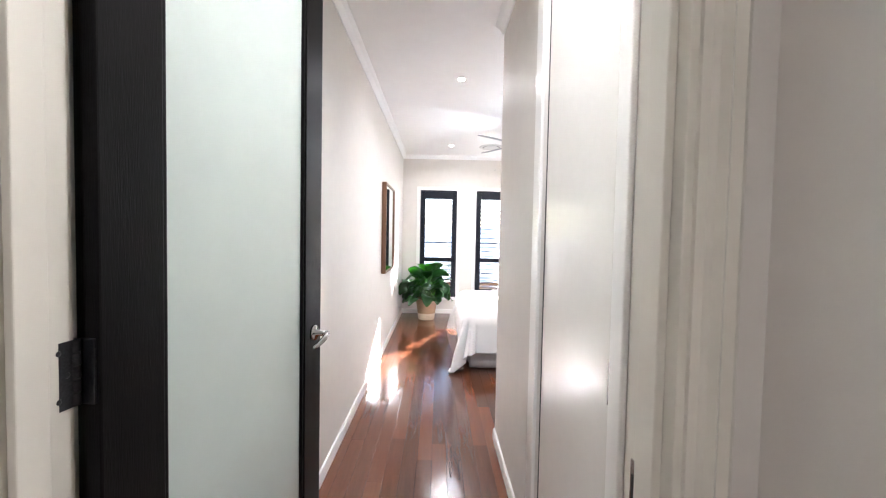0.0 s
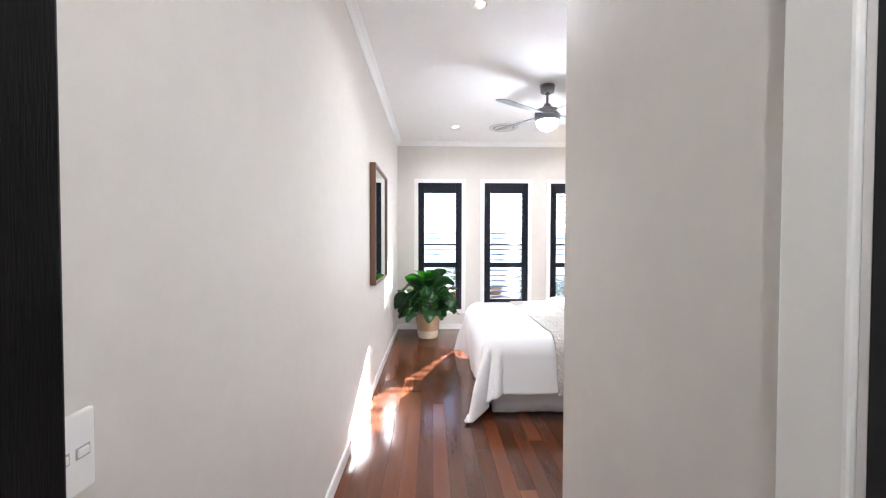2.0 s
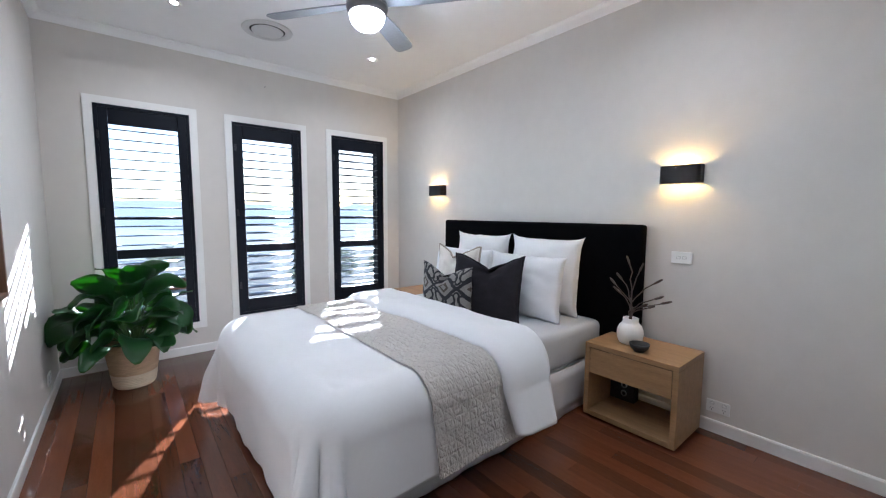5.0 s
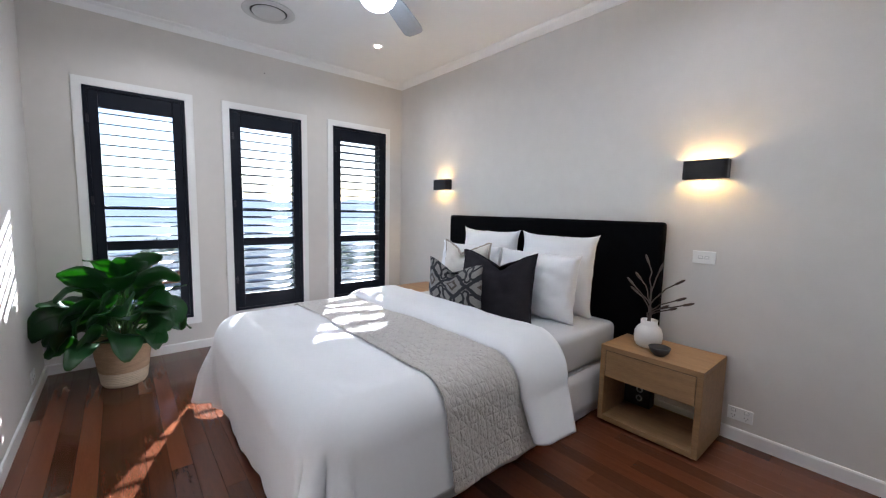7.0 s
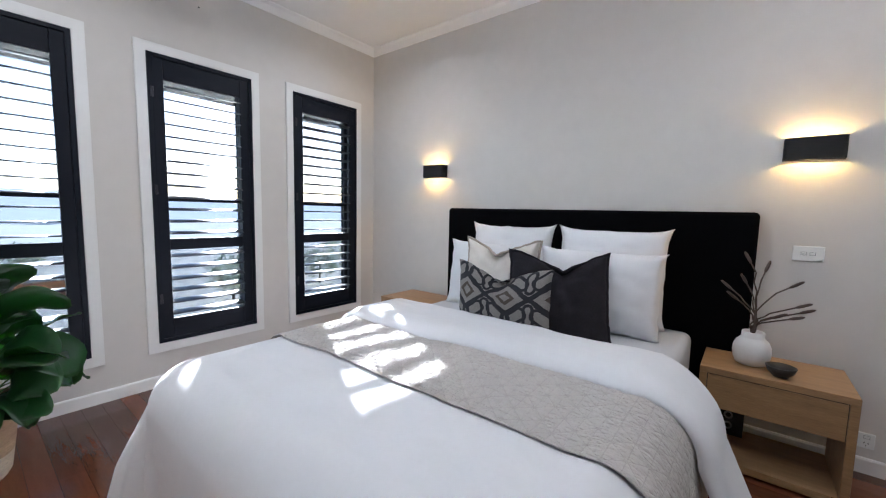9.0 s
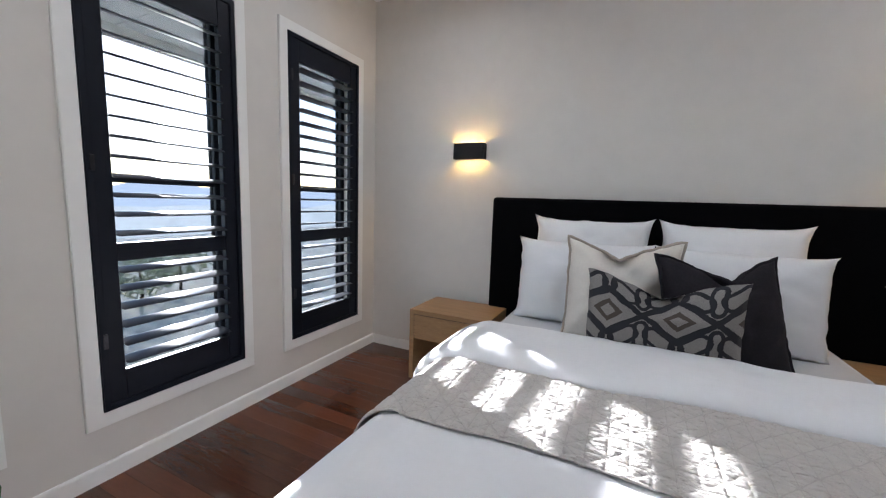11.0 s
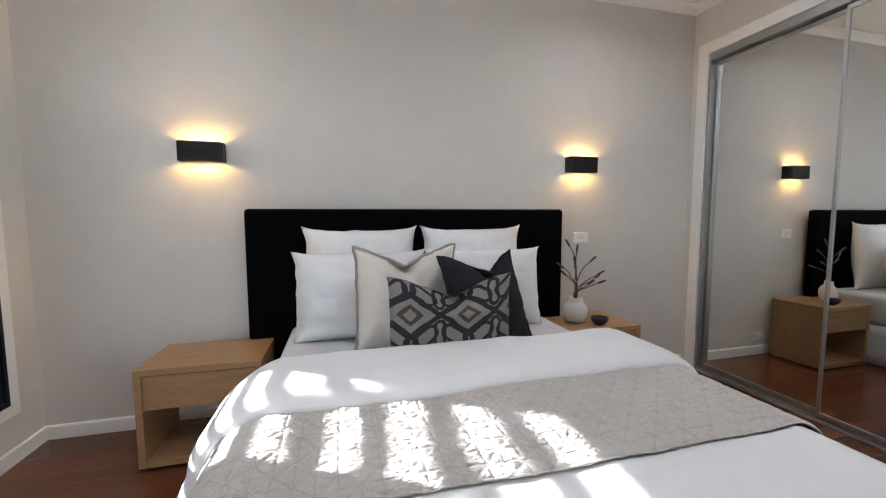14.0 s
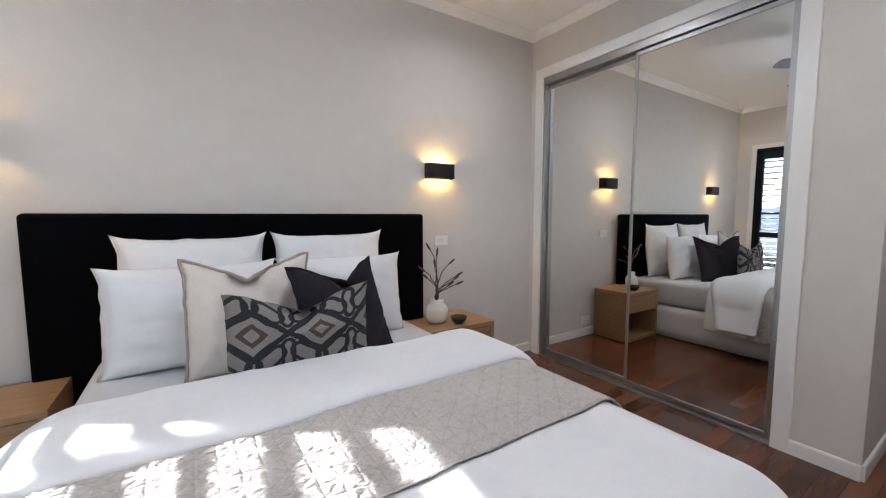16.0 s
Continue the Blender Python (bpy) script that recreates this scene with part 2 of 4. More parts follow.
def lattice_material():
    # dark crossing bands round brown-ringed diamonds, with slanted ovals above and below
    m = material("patterned_grey_weave", (0.30, 0.275, 0.25), 0.9)
    nt, sep = uv_nodes(m)
    nz = nt.nodes.new("ShaderNodeTexNoise")
    nz.inputs["Scale"].default_value = 70
    j = calc(nt, "MULTIPLY", calc(nt, "SUBTRACT", nz.outputs["Fac"], 0.5), 0.009)
    u, v = (calc(nt, "ADD", calc(nt, "MULTIPLY", o, 1.277), j) for o in (sep.outputs[0], sep.outputs[1]))
    px = 0.318
    A = calc(nt, "MULTIPLY", calc(nt, "ABSOLUTE", calc(nt, "SUBTRACT", calc(nt, "FRACT", calc(nt, "ADD", calc(nt, "DIVIDE", u, px), 0.27)), 0.5)), px)
    B = calc(nt, "ABSOLUTE", calc(nt, "SUBTRACT", v, 0.05))
    s = calc(nt, "ADD", A, calc(nt, "MULTIPLY", B, 1.36))

    def band(x, c, w):
        return calc(nt, "LESS_THAN", calc(nt, "ABSOLUTE", calc(nt, "SUBTRACT", x, c)), w)

    def both(*xs):
        r = xs[0]
        for x in xs[1:]:
            r = calc(nt, "MULTIPLY", r, x)
        return r
    dark = band(s, 0.159, 0.025)

    def oval(a0, b0, tx, ty, half, r):
        # outline of a capsule round (a0, b0), lying along (tx, ty)
        p, q = calc(nt, "SUBTRACT", A, a0), calc(nt, "SUBTRACT", B, b0)
        along = calc(nt, "ABSOLUTE", calc(nt, "ADD", calc(nt, "MULTIPLY", p, tx), calc(nt, "MULTIPLY", q, ty)))
        side = calc(nt, "SUBTRACT", calc(nt, "MULTIPLY", p, ty), calc(nt, "MULTIPLY", q, tx))
        e = calc(nt, "MAXIMUM", calc(nt, "SUBTRACT", along, half), 0.0)
        d = calc(nt, "SQRT", calc(nt, "ADD", calc(nt, "MULTIPLY", e, e), calc(nt, "MULTIPLY", side, side)))
        return band(d, r, 0.0095)
    for d in (oval(0.078, 0.122, 0.806, -0.592, 0.034, 0.037), oval(0.159, 0.112, 0.0, 1.0, 0.045, 0.027), oval(0.0, 0.188, 0.0, 1.0, 0.04, 0.03),
              both(calc(nt, "GREATER_THAN", A, 0.140), calc(nt, "LESS_THAN", B, 0.022))):
        dark = calc(nt, "MAXIMUM", dark, d)
    ring = calc(nt, "ADD", A, calc(nt, "MULTIPLY", B, 1.1))
    brown = band(ring, 0.054, 0.016)
    fine = nt.nodes.new("ShaderNodeTexNoise")
    fine.inputs["Scale"].default_value, fine.inputs["Detail"].default_value = 230, 4
    mix = []
    for fac, col, prev in ((brown, (0.062, 0.047, 0.037, 1), None), (dark, (0.014, 0.014, 0.018, 1), 1)):
        n = nt.nodes.new("ShaderNodeMix")
        n.data_type = "RGBA"
        nt.links.new(fac, n.inputs[0])
        if prev is None:
            ramp = nt.nodes.new("ShaderNodeMix")
            ramp.data_type = "RGBA"
            ramp.inputs[6].default_value, ramp.inputs[7].default_value = (0.06, 0.056, 0.053, 1), (0.36, 0.335, 0.31, 1)
            nt.links.new(fine.outputs["Fac"], ramp.inputs[0])
            nt.links.new(ramp.outputs[2], n.inputs[6])
        else:
            nt.links.new(mix[-1].outputs[2], n.inputs[6])
        n.inputs[7].default_value = col
        mix.append(n)
    nt.links.new(mix[-1].outputs[2], nt.nodes["Principled BSDF"].inputs["Base Color"])
    bp = nt.nodes.new("ShaderNodeBump")
    bp.inputs["Strength"].default_value, bp.inputs["Distance"].default_value = 0.5, 0.002
    nt.links.new(fine.outputs["Fac"], bp.inputs["Height"])
    nt.links.new(bp.outputs[0], nt.nodes["Principled BSDF"].inputs["Normal"])
    return m


M_QUILT, M_LATTICE = quilt_material(), lattice_material()


# ---- building blocks ----
def mesh_ob(name, bm, mat, parent=None, label="", smooth=False):
    bmesh.ops.recalc_face_normals(bm, faces=bm.faces)
    me = bpy.data.meshes.new(name)
    bm.to_mesh(me)
    bm.free()
    if mat:
        me.materials.append(mat)
    if smooth:
        for p in me.polygons:
            p.use_smooth = True
    ob = new(name, me)
    if parent:
        ob.parent = parent
    return tagged(ob, label)


def part(name, bm, mat, parent, label="", smooth=False):
    return mesh_ob(name, bm, mat, parent, label, smooth)


def thing(name, label, category, at=(0, 0, 0), turn=0, group="", kind=""):
    e = new(name)
    e.empty_display_size = 0.1
    e.matrix_basis = pose(*at, 0, 0, turn)
    return tagged(e, label, category, group, kind)


def box(x0, x1, y0, y1, z0, z1, bevel=0.0, segs=2, bm=None):
    b = bmesh.new()
    bmesh.ops.create_cube(b, size=1.0, matrix=Matrix.Translation(((x0 + x1) / 2, (y0 + y1) / 2, (z0 + z1) / 2)) @ Matrix.Diagonal((x1 - x0, y1 - y0, z1 - z0, 1)))
    if bevel:
        bmesh.ops.bevel(b, geom=b.edges[:], offset=bevel, segments=segs, profile=0.5, affect="EDGES")
    if bm is None:
        return b
    join(bm, b)
    return bm


def join(bm, other):
    me = bpy.data.meshes.new("tmp")
    other.to_mesh(me)
    other.free()
    bm.from_mesh(me)
    bpy.data.meshes.remove(me)


def lathe(profile, steps=32, center=(0, 0, 0), cap=True):
    bm = bmesh.new()
    rings = []
    for r, z in profile:
        rings.append([bm.verts.new((center[0] + r * math.cos(a), center[1] + r * math.sin(a), center[2] + z)) for a in (2 * math.pi * i / steps for i in range(steps))])
    for lo, hi in zip(rings, rings[1:]):
        for i in range(steps):
            bm.faces.new((lo[i], lo[(i + 1) % steps], hi[(i + 1) % steps], hi[i]))
    if cap:
        bm.faces.new(rings[0][::-1])
        bm.faces.new(rings[-1])
    return bm


def tube(points, radii, steps=8):
    bm = bmesh.new()
    rings = []
    pts = [Vector(p) for p in points]
    for i, p in enumerate(pts):
        d = (pts[min(i + 1, len(pts) - 1)] - pts[max(i - 1, 0)]).normalized()
        a = d.orthogonal().normalized() if not rings else (last - d * last.dot(d)).normalized()
        last = a
        b = d.cross(a)
        r = radii[i] if isinstance(radii, (list, tuple)) else radii
        rings.append([bm.verts.new(p + (a * math.cos(t) + b * math.sin(t)) * r) for t in (2 * math.pi * k / steps for k in range(steps))])
    for lo, hi in zip(rings, rings[1:]):
        for i in range(steps):
            bm.faces.new((lo[i], lo[(i + 1) % steps], hi[(i + 1) % steps], hi[i]))
    bm.faces.new(rings[0][::-1])
    bm.faces.new(rings[-1])
    return bm


def extrude_profile(profile, a, b):
    """A closed outline of (out, z) pairs swept from a to b; out points to the left of the way from a to b."""
    bm = bmesh.new()
    a, b = Vector(a), Vector(b)
    left = Vector((0, 0, 1)).cross(b - a).normalized()
    ends = [[bm.verts.new(p + left * o + Vector((0, 0, z))) for o, z in profile] for p in (a, b)]
    n = len(profile)
    for i in range(n):
        bm.faces.new((ends[0][i], ends[0][(i + 1) % n], ends[1][(i + 1) % n], ends[1][i]))
    bm.faces.new(ends[0][::-1])
    bm.faces.new(ends[1])
    return bm


def wall(name, along, across, breaks, heights, holes, label):
    """A wall along 'x' or 'y', across from-to, with rectangular holes (from, to, bottom, top)."""
    us, zs = sorted(set(breaks) | {h[i] for h in holes for i in (0, 1)}), sorted(set(heights) | {h[i] for h in holes for i in (2, 3)})
    solid = {}
    for i in range(len(us) - 1):
        for k in range(len(zs) - 1):
            cu, cz = (us[i] + us[i + 1]) / 2, (zs[k] + zs[k + 1]) / 2
            solid[i, k] = not any(h[0] < cu < h[1] and h[2] < cz < h[3] for h in holes)
    bm = bmesh.new()
    cache = {}

    def vert(u, w, z):
        key = (round(u, 5), round(w, 5), round(z, 5))
        if key not in cache:
            cache[key] = bm.verts.new((u, w, z) if along == "x" else (w, u, z))
        return cache[key]
    w0, w1 = across
    for (i, k), s in solid.items():
        if not s:
            continue
        u0, u1, z0, z1 = us[i], us[i + 1], zs[k], zs[k + 1]
        for w in (w0, w1):
            bm.faces.new([vert(u0, w, z0), vert(u1, w, z0), vert(u1, w, z1), vert(u0, w, z1)])
        for (di, dk, q) in ((-1, 0, ((u0, z0), (u0, z1))), (1, 0, ((u1, z0), (u1, z1))), (0, -1, ((u0, z0), (u1, z0))), (0, 1, ((u0, z1), (u1, z1)))):
            if not solid.get((i + di, k + dk), False):
                (ua, za), (ub, zb) = q
                bm.faces.new([vert(ua, w0, za), vert(ub, w0, zb), vert(ub, w1, zb), vert(ua, w1, za)])
    return tagged(mesh_ob(name, bm, M_WALL), label, "wall", kind="structure")


# ---- the shell ----
XW, XE, YN, YS, XP, H = -0.28, 2.80, 7.41, 3.29, 0.735, 2.70
WIN = [(-0.037, 0.705), (0.919, 1.668), (1.882, 2.636)]
WZ0, WZ1, CAS = 0.231, 2.173, 0.058
wall("wall_north", "x", (YN, YN + 0.18), [XW - 0.12, XE + 0.12], [-0.3, H], [(a + CAS, b - CAS, WZ0 + CAS, WZ1 - CAS) for a, b in WIN], "warm grey painted wall with three tall windows")
wall("wall_west", "y", (XW - 0.12, XW), [-1.6, YN], [-0.3, H], [], "long warm grey painted wall of room and passage")
wall("wall_east", "y", (XE, XE + 0.12), [2.55, YN], [-0.3, H], [], "warm grey painted wall behind the bed")
ROBE = (1.06, 2.672, 2.325)
wall("wall_south", "x", (YS - 0.10, YS), [XP + 0.10, XE], [-0.3, H], [(ROBE[0], ROBE[1], 0.0, ROBE[2])], "warm grey wall round the mirrored wardrobe")
SIDE = (1.615, 2.262, 2.36)
wall("wall_passage", "y", (XP, XP + 0.10), [-1.6, YS], [-0.3, H], [(SIDE[0], SIDE[1], 0.0, SIDE[2])], "warm grey passage wall with a closed side door")
ENTRY = (-0.222, 0.645, 2.37)
EY0, EY1 = 1.225, 1.335
wall("wall_entry", "x", (EY0, EY1), [XW, XP], [0.0, H], [(ENTRY[0], ENTRY[1], 0.0, ENTRY[2])], "wall with the bedroom doorway")
wall("wall_hall_end", "x", (-1.72, -1.6), [XW - 0.12, XP + 0.1], [-0.3, H], [], "plain warm grey end wall of the hall")
# Out of view; added so no sky light leaks round the mirror doors.
wall("wall_closet_back", "x", (2.55, 2.65), [XP + 0.10, XE], [-0.3, H], [], "unseen back wall of the wardrobe, added against light leaks")
wall("wall_side_room", "x", (1.30, 1.40), [XP + 0.10, 1.9], [-0.3, H], [], "plain wall of the room beside the passage")
wall("wall_side_room_end", "y", (1.9, 2.0), [1.30, 2.55], [-0.3, H], [], "plain wall of the room beside the passage")
tagged(mesh_ob("ceiling", box(XW - 0.12, XE + 0.12, -1.72, YN + 0.18, H, H + 0.1), M_CEIL), "smooth white painted plasterboard ceiling", "ceiling", kind="structure")
floor = tagged(mesh_ob("floor", box(XW - 0.12, XE + 0.12, -1.72, YN, -0.25, -0.018), M_SUB), "glossy red-brown hardwood strip floor", "floor", kind="structure")

COVE = [(0, 0), (0, -0.058), (0.008, -0.058), (0.016, -0.045), (0.034, -0.020), (0.052, -0.010), (0.058, -0.006), (0.058, 0)]
for a, b in (((XW, YN, H), (XW, EY1, H)), ((XE, YN, H), (XW, YN, H)), ((XE, YS, H), (XE, YN, H)), ((XP, YS, H), (XE, YS, H)), ((XP, EY1, H), (XP, YS, H))):
    tagged(mesh_ob("cornice", extrude_profile(COVE, a, b), M_CEIL), "white coved plaster cornice", "cornice", kind="structure")
SK = [(0, 0), (0.013, 0), (0.013, 0.066), (0.009, 0.074), (0, 0.074)]
for a, b in (((XW, YN, 0), (XW, EY1, 0)), ((XE, YN, 0), (XW, YN, 0)), ((XE, YS, 0), (XE, YN, 0)), ((XP, YS, 0), (0.985, YS, 0)), ((XP, 2.357, 0), (XP, YS, 0)),
             ((XP, -1.6, 0), (XP, EY0, 0)), ((XW, EY0, 0), (XW, -1.6, 0))):
    tagged(mesh_ob("baseboard", extrude_profile(SK, a, b), M_TRIM), "white painted baseboard", "baseboard", kind="structure")


def ring(x0, x1, z0, z1, w, y0, y1, bevel=0.004, bottom=True):
    """A rectangular frame in the plane of x and z, w wide, from y0 to y1."""
    bm = bmesh.new()
    box(x0, x0 + w, y0, y1, z0, z1, bevel, 2, bm)
    box(x1 - w, x1, y0, y1, z0, z1, bevel, 2, bm)
    box(x0 + w, x1 - w, y0, y1, z1 - w, z1, bevel, 2, bm)
    if bottom:
        box(x0 + w, x1 - w, y0, y1, z0, z0 + w, bevel, 2, bm)
    return bm


def mitred(x0, x1, z0, z1, w, y0, y1, bevel=0.003):
    """A seamless rectangular frame in the plane of x and z, w wide, from y0 to y1."""
    bm = bmesh.new()
    loops = [[bm.verts.new((x, y, z)) for x, z in ((x0 + i, z0 + i), (x1 - i, z0 + i), (x1 - i, z1 - i), (x0 + i, z1 - i))] for i, y in ((0, y1), (0, y0), (w, y0), (w, y1))]
    for a, b in zip(loops, loops[1:] + loops[:1]):
        for k in range(4):
            bm.faces.new((a[k], a[(k + 1) % 4], b[(k + 1) % 4], b[k]))
    rim = [e for e in bm.edges if abs(e.verts[0].co.y - e.verts[1].co.y) < 1e-6 and abs(e.verts[0].co.y - y0) < 1e-6 and (abs(e.verts[0].co.x - e.verts[1].co.x) < 1e-6 or abs(e.verts[0].co.z - e.verts[1].co.z) < 1e-6)]
    bmesh.ops.bevel(bm, geom=rim, offset=bevel, segments=2, affect="EDGES")
    return bm


# ---- windows with shutters ----
def blade_mesh(length):
    # elliptical louvre blade along x
    bm = bmesh.new()
    n, hw, th = 12, 0.038, 0.0050
    ends = [[bm.verts.new((x, hw * math.cos(2 * math.pi * i / n), th * math.sin(2 * math.pi * i / n))) for i in range(n)] for x in (-length / 2, length / 2)]
    for i in range(n):
        bm.faces.new((ends[0][i], ends[0][(i + 1) % n], ends[1][(i + 1) % n], ends[1][i]))
    bm.faces.new(ends[0][::-1])
    bm.faces.new(ends[1])
    bmesh.ops.recalc_face_normals(bm, faces=bm.faces)
    me = bpy.data.meshes.new("blade")
    bm.to_mesh(me)
    bm.free()
    for p in me.polygons:
        p.use_smooth = True
    me.materials.append(M_LOUVRE)
    return me


def window(n, xa, xb):
    w = tagged(new(f"window_{n}"), "tall window with white casing and dark aluminium frame", "window", "tall windows", "structure")
    part("casing", mitred(xa, xb, WZ0, WZ1, CAS, YN - 0.016, YN + 0.001), M_TRIM, w, "white painted timber casing")
    xi, xj, zi, zj = xa + CAS, xb - CAS, WZ0 + CAS, WZ1 - CAS
    part("window_frame", mitred(xi, xj, zi, zj, 0.045, YN + 0.112, YN + 0.162), M_SHUTTER, w, "black aluminium frame")
    part("reveal", mitred(xi - 0.001, xj + 0.001, zi - 0.001, zj + 0.001, 0.010, YN + 0.036, YN + 0.111, 0.001), M_TRIM, w, "white painted reveal")
    part("transom", box(xi + 0.045, xj - 0.045, YN + 0.117, YN + 0.157, 1.212, 1.236, 0.003), M_SHUTTER, w)
    for z0, z1 in ((zi + 0.045, 1.212), (1.236, zj - 0.045)):
        g = part("pane", box(xi + 0.045, xj - 0.045, YN + 0.134, YN + 0.140, z0, z1), M_GLASS, w)
        # Sun rays skip the pane, so its tint darkens the view only.
        g.visible_shadow = False
    s = thing("plantation_shutter", "charcoal plantation shutter with open louvre blades", "shutter", group="window shutters")
    part("outer_frame", mitred(xi + 0.001, xj - 0.001, zi + 0.001, zj - 0.001, 0.0248, YN - 0.020, YN + 0.035), M_SHUTTER, s)
    px0, px1, pz0, pz1 = xi + 0.026, xj - 0.026, zi + 0.026, zj - 0.026
    st = 0.060
    for a in (px0, px1 - st):
        part("stile", box(a, a + st, YN - 0.012, YN + 0.018, pz0, pz1, 0.003), M_SHUTTER, s)
    zl0, zm0, zm1, zl1 = pz0 + 0.125, 0.895, 0.968, pz1 - 0.122
    for z0, z1 in ((pz0, zl0), (zm0, zm1), (zl1, pz1)):
        part("rail", box(px0 + st + 0.0005, px1 - st - 0.0005, YN - 0.010, YN + 0.016, z0, z1, 0.003), M_SHUTTER, s)
    for z in (0.55, 1.25, 1.85):
        part("hinge", box(px0 - 0.012, px0 + 0.004, YN - 0.024, YN - 0.012, z, z + 0.06, 0.002), M_DARKMETAL, s)
    me = blade_mesh(px1 - px0 - 2 * st - 0.004)
    for z0, z1, k, tilt in ((zl0, zm0, 6, TILT_BLADE[n - 1][0]), (zm1, zl1, 13, TILT_BLADE[n - 1][1])):
        for i in range(k):
            b = new("blade", me)
            b.parent = s
            b.matrix_basis = pose((px0 + px1) / 2, YN + 0.003, z0 + (z1 - z0) * (i + 0.5) / k, tilt, 0, 0)
    return w


TILT_BLADE = ((8, 6), (12, 13), (2, -6))
for n, (a, b) in enumerate(WIN):
    window(n + 1, a, b)


# ---- doorway and doors ----
ef = tagged(new("door_frame_entry"), "cream painted timber door frame of the bedroom doorway", "door frame", kind="structure")
for x0, x1, nm in ((ENTRY[0] - 0.001, ENTRY[0] + 0.019, "jamb"), (ENTRY[1] - 0.019, ENTRY[1] + 0.001, "jamb")):
    part(nm, box(x0, x1, EY0 - 0.003, EY1 + 0.003, 0, ENTRY[2], 0.002), M_CREAM, ef)
part("head", box(ENTRY[0] + 0.019, ENTRY[1] - 0.019, EY0 - 0.003, EY1 + 0.003, ENTRY[2] - 0.02, ENTRY[2] + 0.001, 0.002), M_CREAM, ef)
for x0, x1 in ((ENTRY[0] + 0.019, ENTRY[0] + 0.031), (ENTRY[1] - 0.031, ENTRY[1] - 0.019)):
    part("stop", box(x0, x1, EY0 + 0.02, EY1 - 0.045, 0, ENTRY[2] - 0.02, 0.002), M_CREAM, ef)
ARCH = [(0, 0), (0.010, 0), (0.012, 0.010), (0.018, 0.016), (0.018, 0.030), (0.012, 0.036), (0.016, 0.048), (0.008, 0.058), (0, 0.060)]
for side, xx, sgn in (("l", ENTRY[0] + 0.008, -1), ("r", ENTRY[1] - 0.008, 1)):
    for yy, ys in ((EY0, -1), (EY1, 1)):
        b = bmesh.new()
        lo = [b.verts.new((xx + sgn * s, yy + ys * o, 0)) for o, s in ARCH]
        hi = [b.verts.new((xx + sgn * s, yy + ys * o, ENTRY[2] + 0.05)) for o, s in ARCH]
        for i in range(len(ARCH)):
            k = (i + 1) % len(ARCH)
            b.faces.new((lo[i], lo[k], hi[k], hi[i]))
        b.faces.new(lo[::-1]), b.faces.new(hi)
        part("architrave", b, M_CREAM, ef)
strike = part("strike_plate", box(ENTRY[1] - 0.0215, ENTRY[1] - 0.0188, 1.288, 1.318, 0.955, 1.030, 0.001), M_CHROME, ef, "chrome strike plate")
part("strike_hole", box(ENTRY[1] - 0.0225, ENTRY[1] - 0.0212, 1.295, 1.312, 0.975, 1.010), M_SLOT, strike)


def hinge(parent, z):
    c = (-0.004, DT - 0.006)
    h = part("hinge", lathe([(0.0075, 0), (0.0075, 0.1)], 14, (*c, z)), M_DARKMETAL, parent, "black steel butt hinge", True)
    for i in range(5):
        part("knuckle", lathe([(0.0085, 0.001), (0.0088, 0.003), (0.0088, 0.016), (0.0085, 0.0185)], 14, (*c, z + 0.02 * i)), M_DARKMETAL, h, "", True)
    part("leaf", box(0.0005, 0.0045, DT - 0.034, DT, z, z + 0.1, 0.001), M_DARKMETAL, h)
    lf = bmesh.new()
    r, x0, x1 = 0.012, -0.046, -0.004
    arc = [radians(90 * k / 5) for k in range(6)]
    rim = [(x0 + r - r * math.sin(a), z + r - r * math.cos(a)) for a in arc] + [(x0 + r - r * math.cos(a), z + 0.1 - r + r * math.sin(a)) for a in arc] + [(x1, z + 0.1), (x1, z)]
    fr, bk = ([lf.verts.new((x, y, q)) for x, q in rim] for y in (DT - 0.011, DT - 0.004))
    lf.faces.new(fr), lf.faces.new(bk[::-1])
    for k in range(len(rim)):
        lf.faces.new((fr[k], bk[k], bk[(k + 1) % len(rim)], fr[(k + 1) % len(rim)]))
    part("leaf", lf, M_DARKMETAL, h)
    for k, dz in enumerate((0.015, 0.05, 0.085)):
        part("screw", lathe([(0.001, 0), (0.0042, 0), (0.0038, 0.0006), (0.001, 0.0004)], 12), M_DARKMETAL, h, "", True).matrix_basis = pose(-0.030 + 0.012 * (k == 1), DT - 0.011, z + dz, 90, 0, 0)


# the glazed door stands open beside the passage wall; x runs from hinge to lock edge, y through its thickness
DOOR_AT, DOOR_TURN, DW, DT, DH = (-0.171, 1.340), 83.9, 0.817, 0.040, 2.335
door = thing("door_1", "open black timber door with pale frosted glass panel", "door", (*DOOR_AT, 0.008), DOOR_TURN, kind="structure")
ST = 0.125
part("hinge_stile", box(0.004, ST, 0, DT, 0, DH, 0.003), M_BLACKWOOD, door)
part("lock_stile", box(DW - ST, DW, 0, DT, 0, DH, 0.003), M_BLACKWOOD, door)
for z0, z1 in ((0, 0.2), (DH - ST, DH)):
    part("rail", box(ST + 0.0005, DW - ST - 0.0005, 0.001, DT - 0.001, z0, z1, 0.003), M_BLACKWOOD, door)
part("glass_panel", box(ST - 0.002, DW - ST + 0.002, 0.014, 0.026, 0.198, DH - ST + 0.002), M_FROST, door, "pale green frosted glass")
for x0, x1 in ((ST, ST + 0.012), (DW - ST - 0.012, DW - ST)):
    part("glazing_bead", box(x0, x1, 0.004, 0.014, 0.2, DH - ST, 0.003), M_BLACKWOOD, door)
for z in (0.25, 1.080, 2.0):
    hinge(door, z)
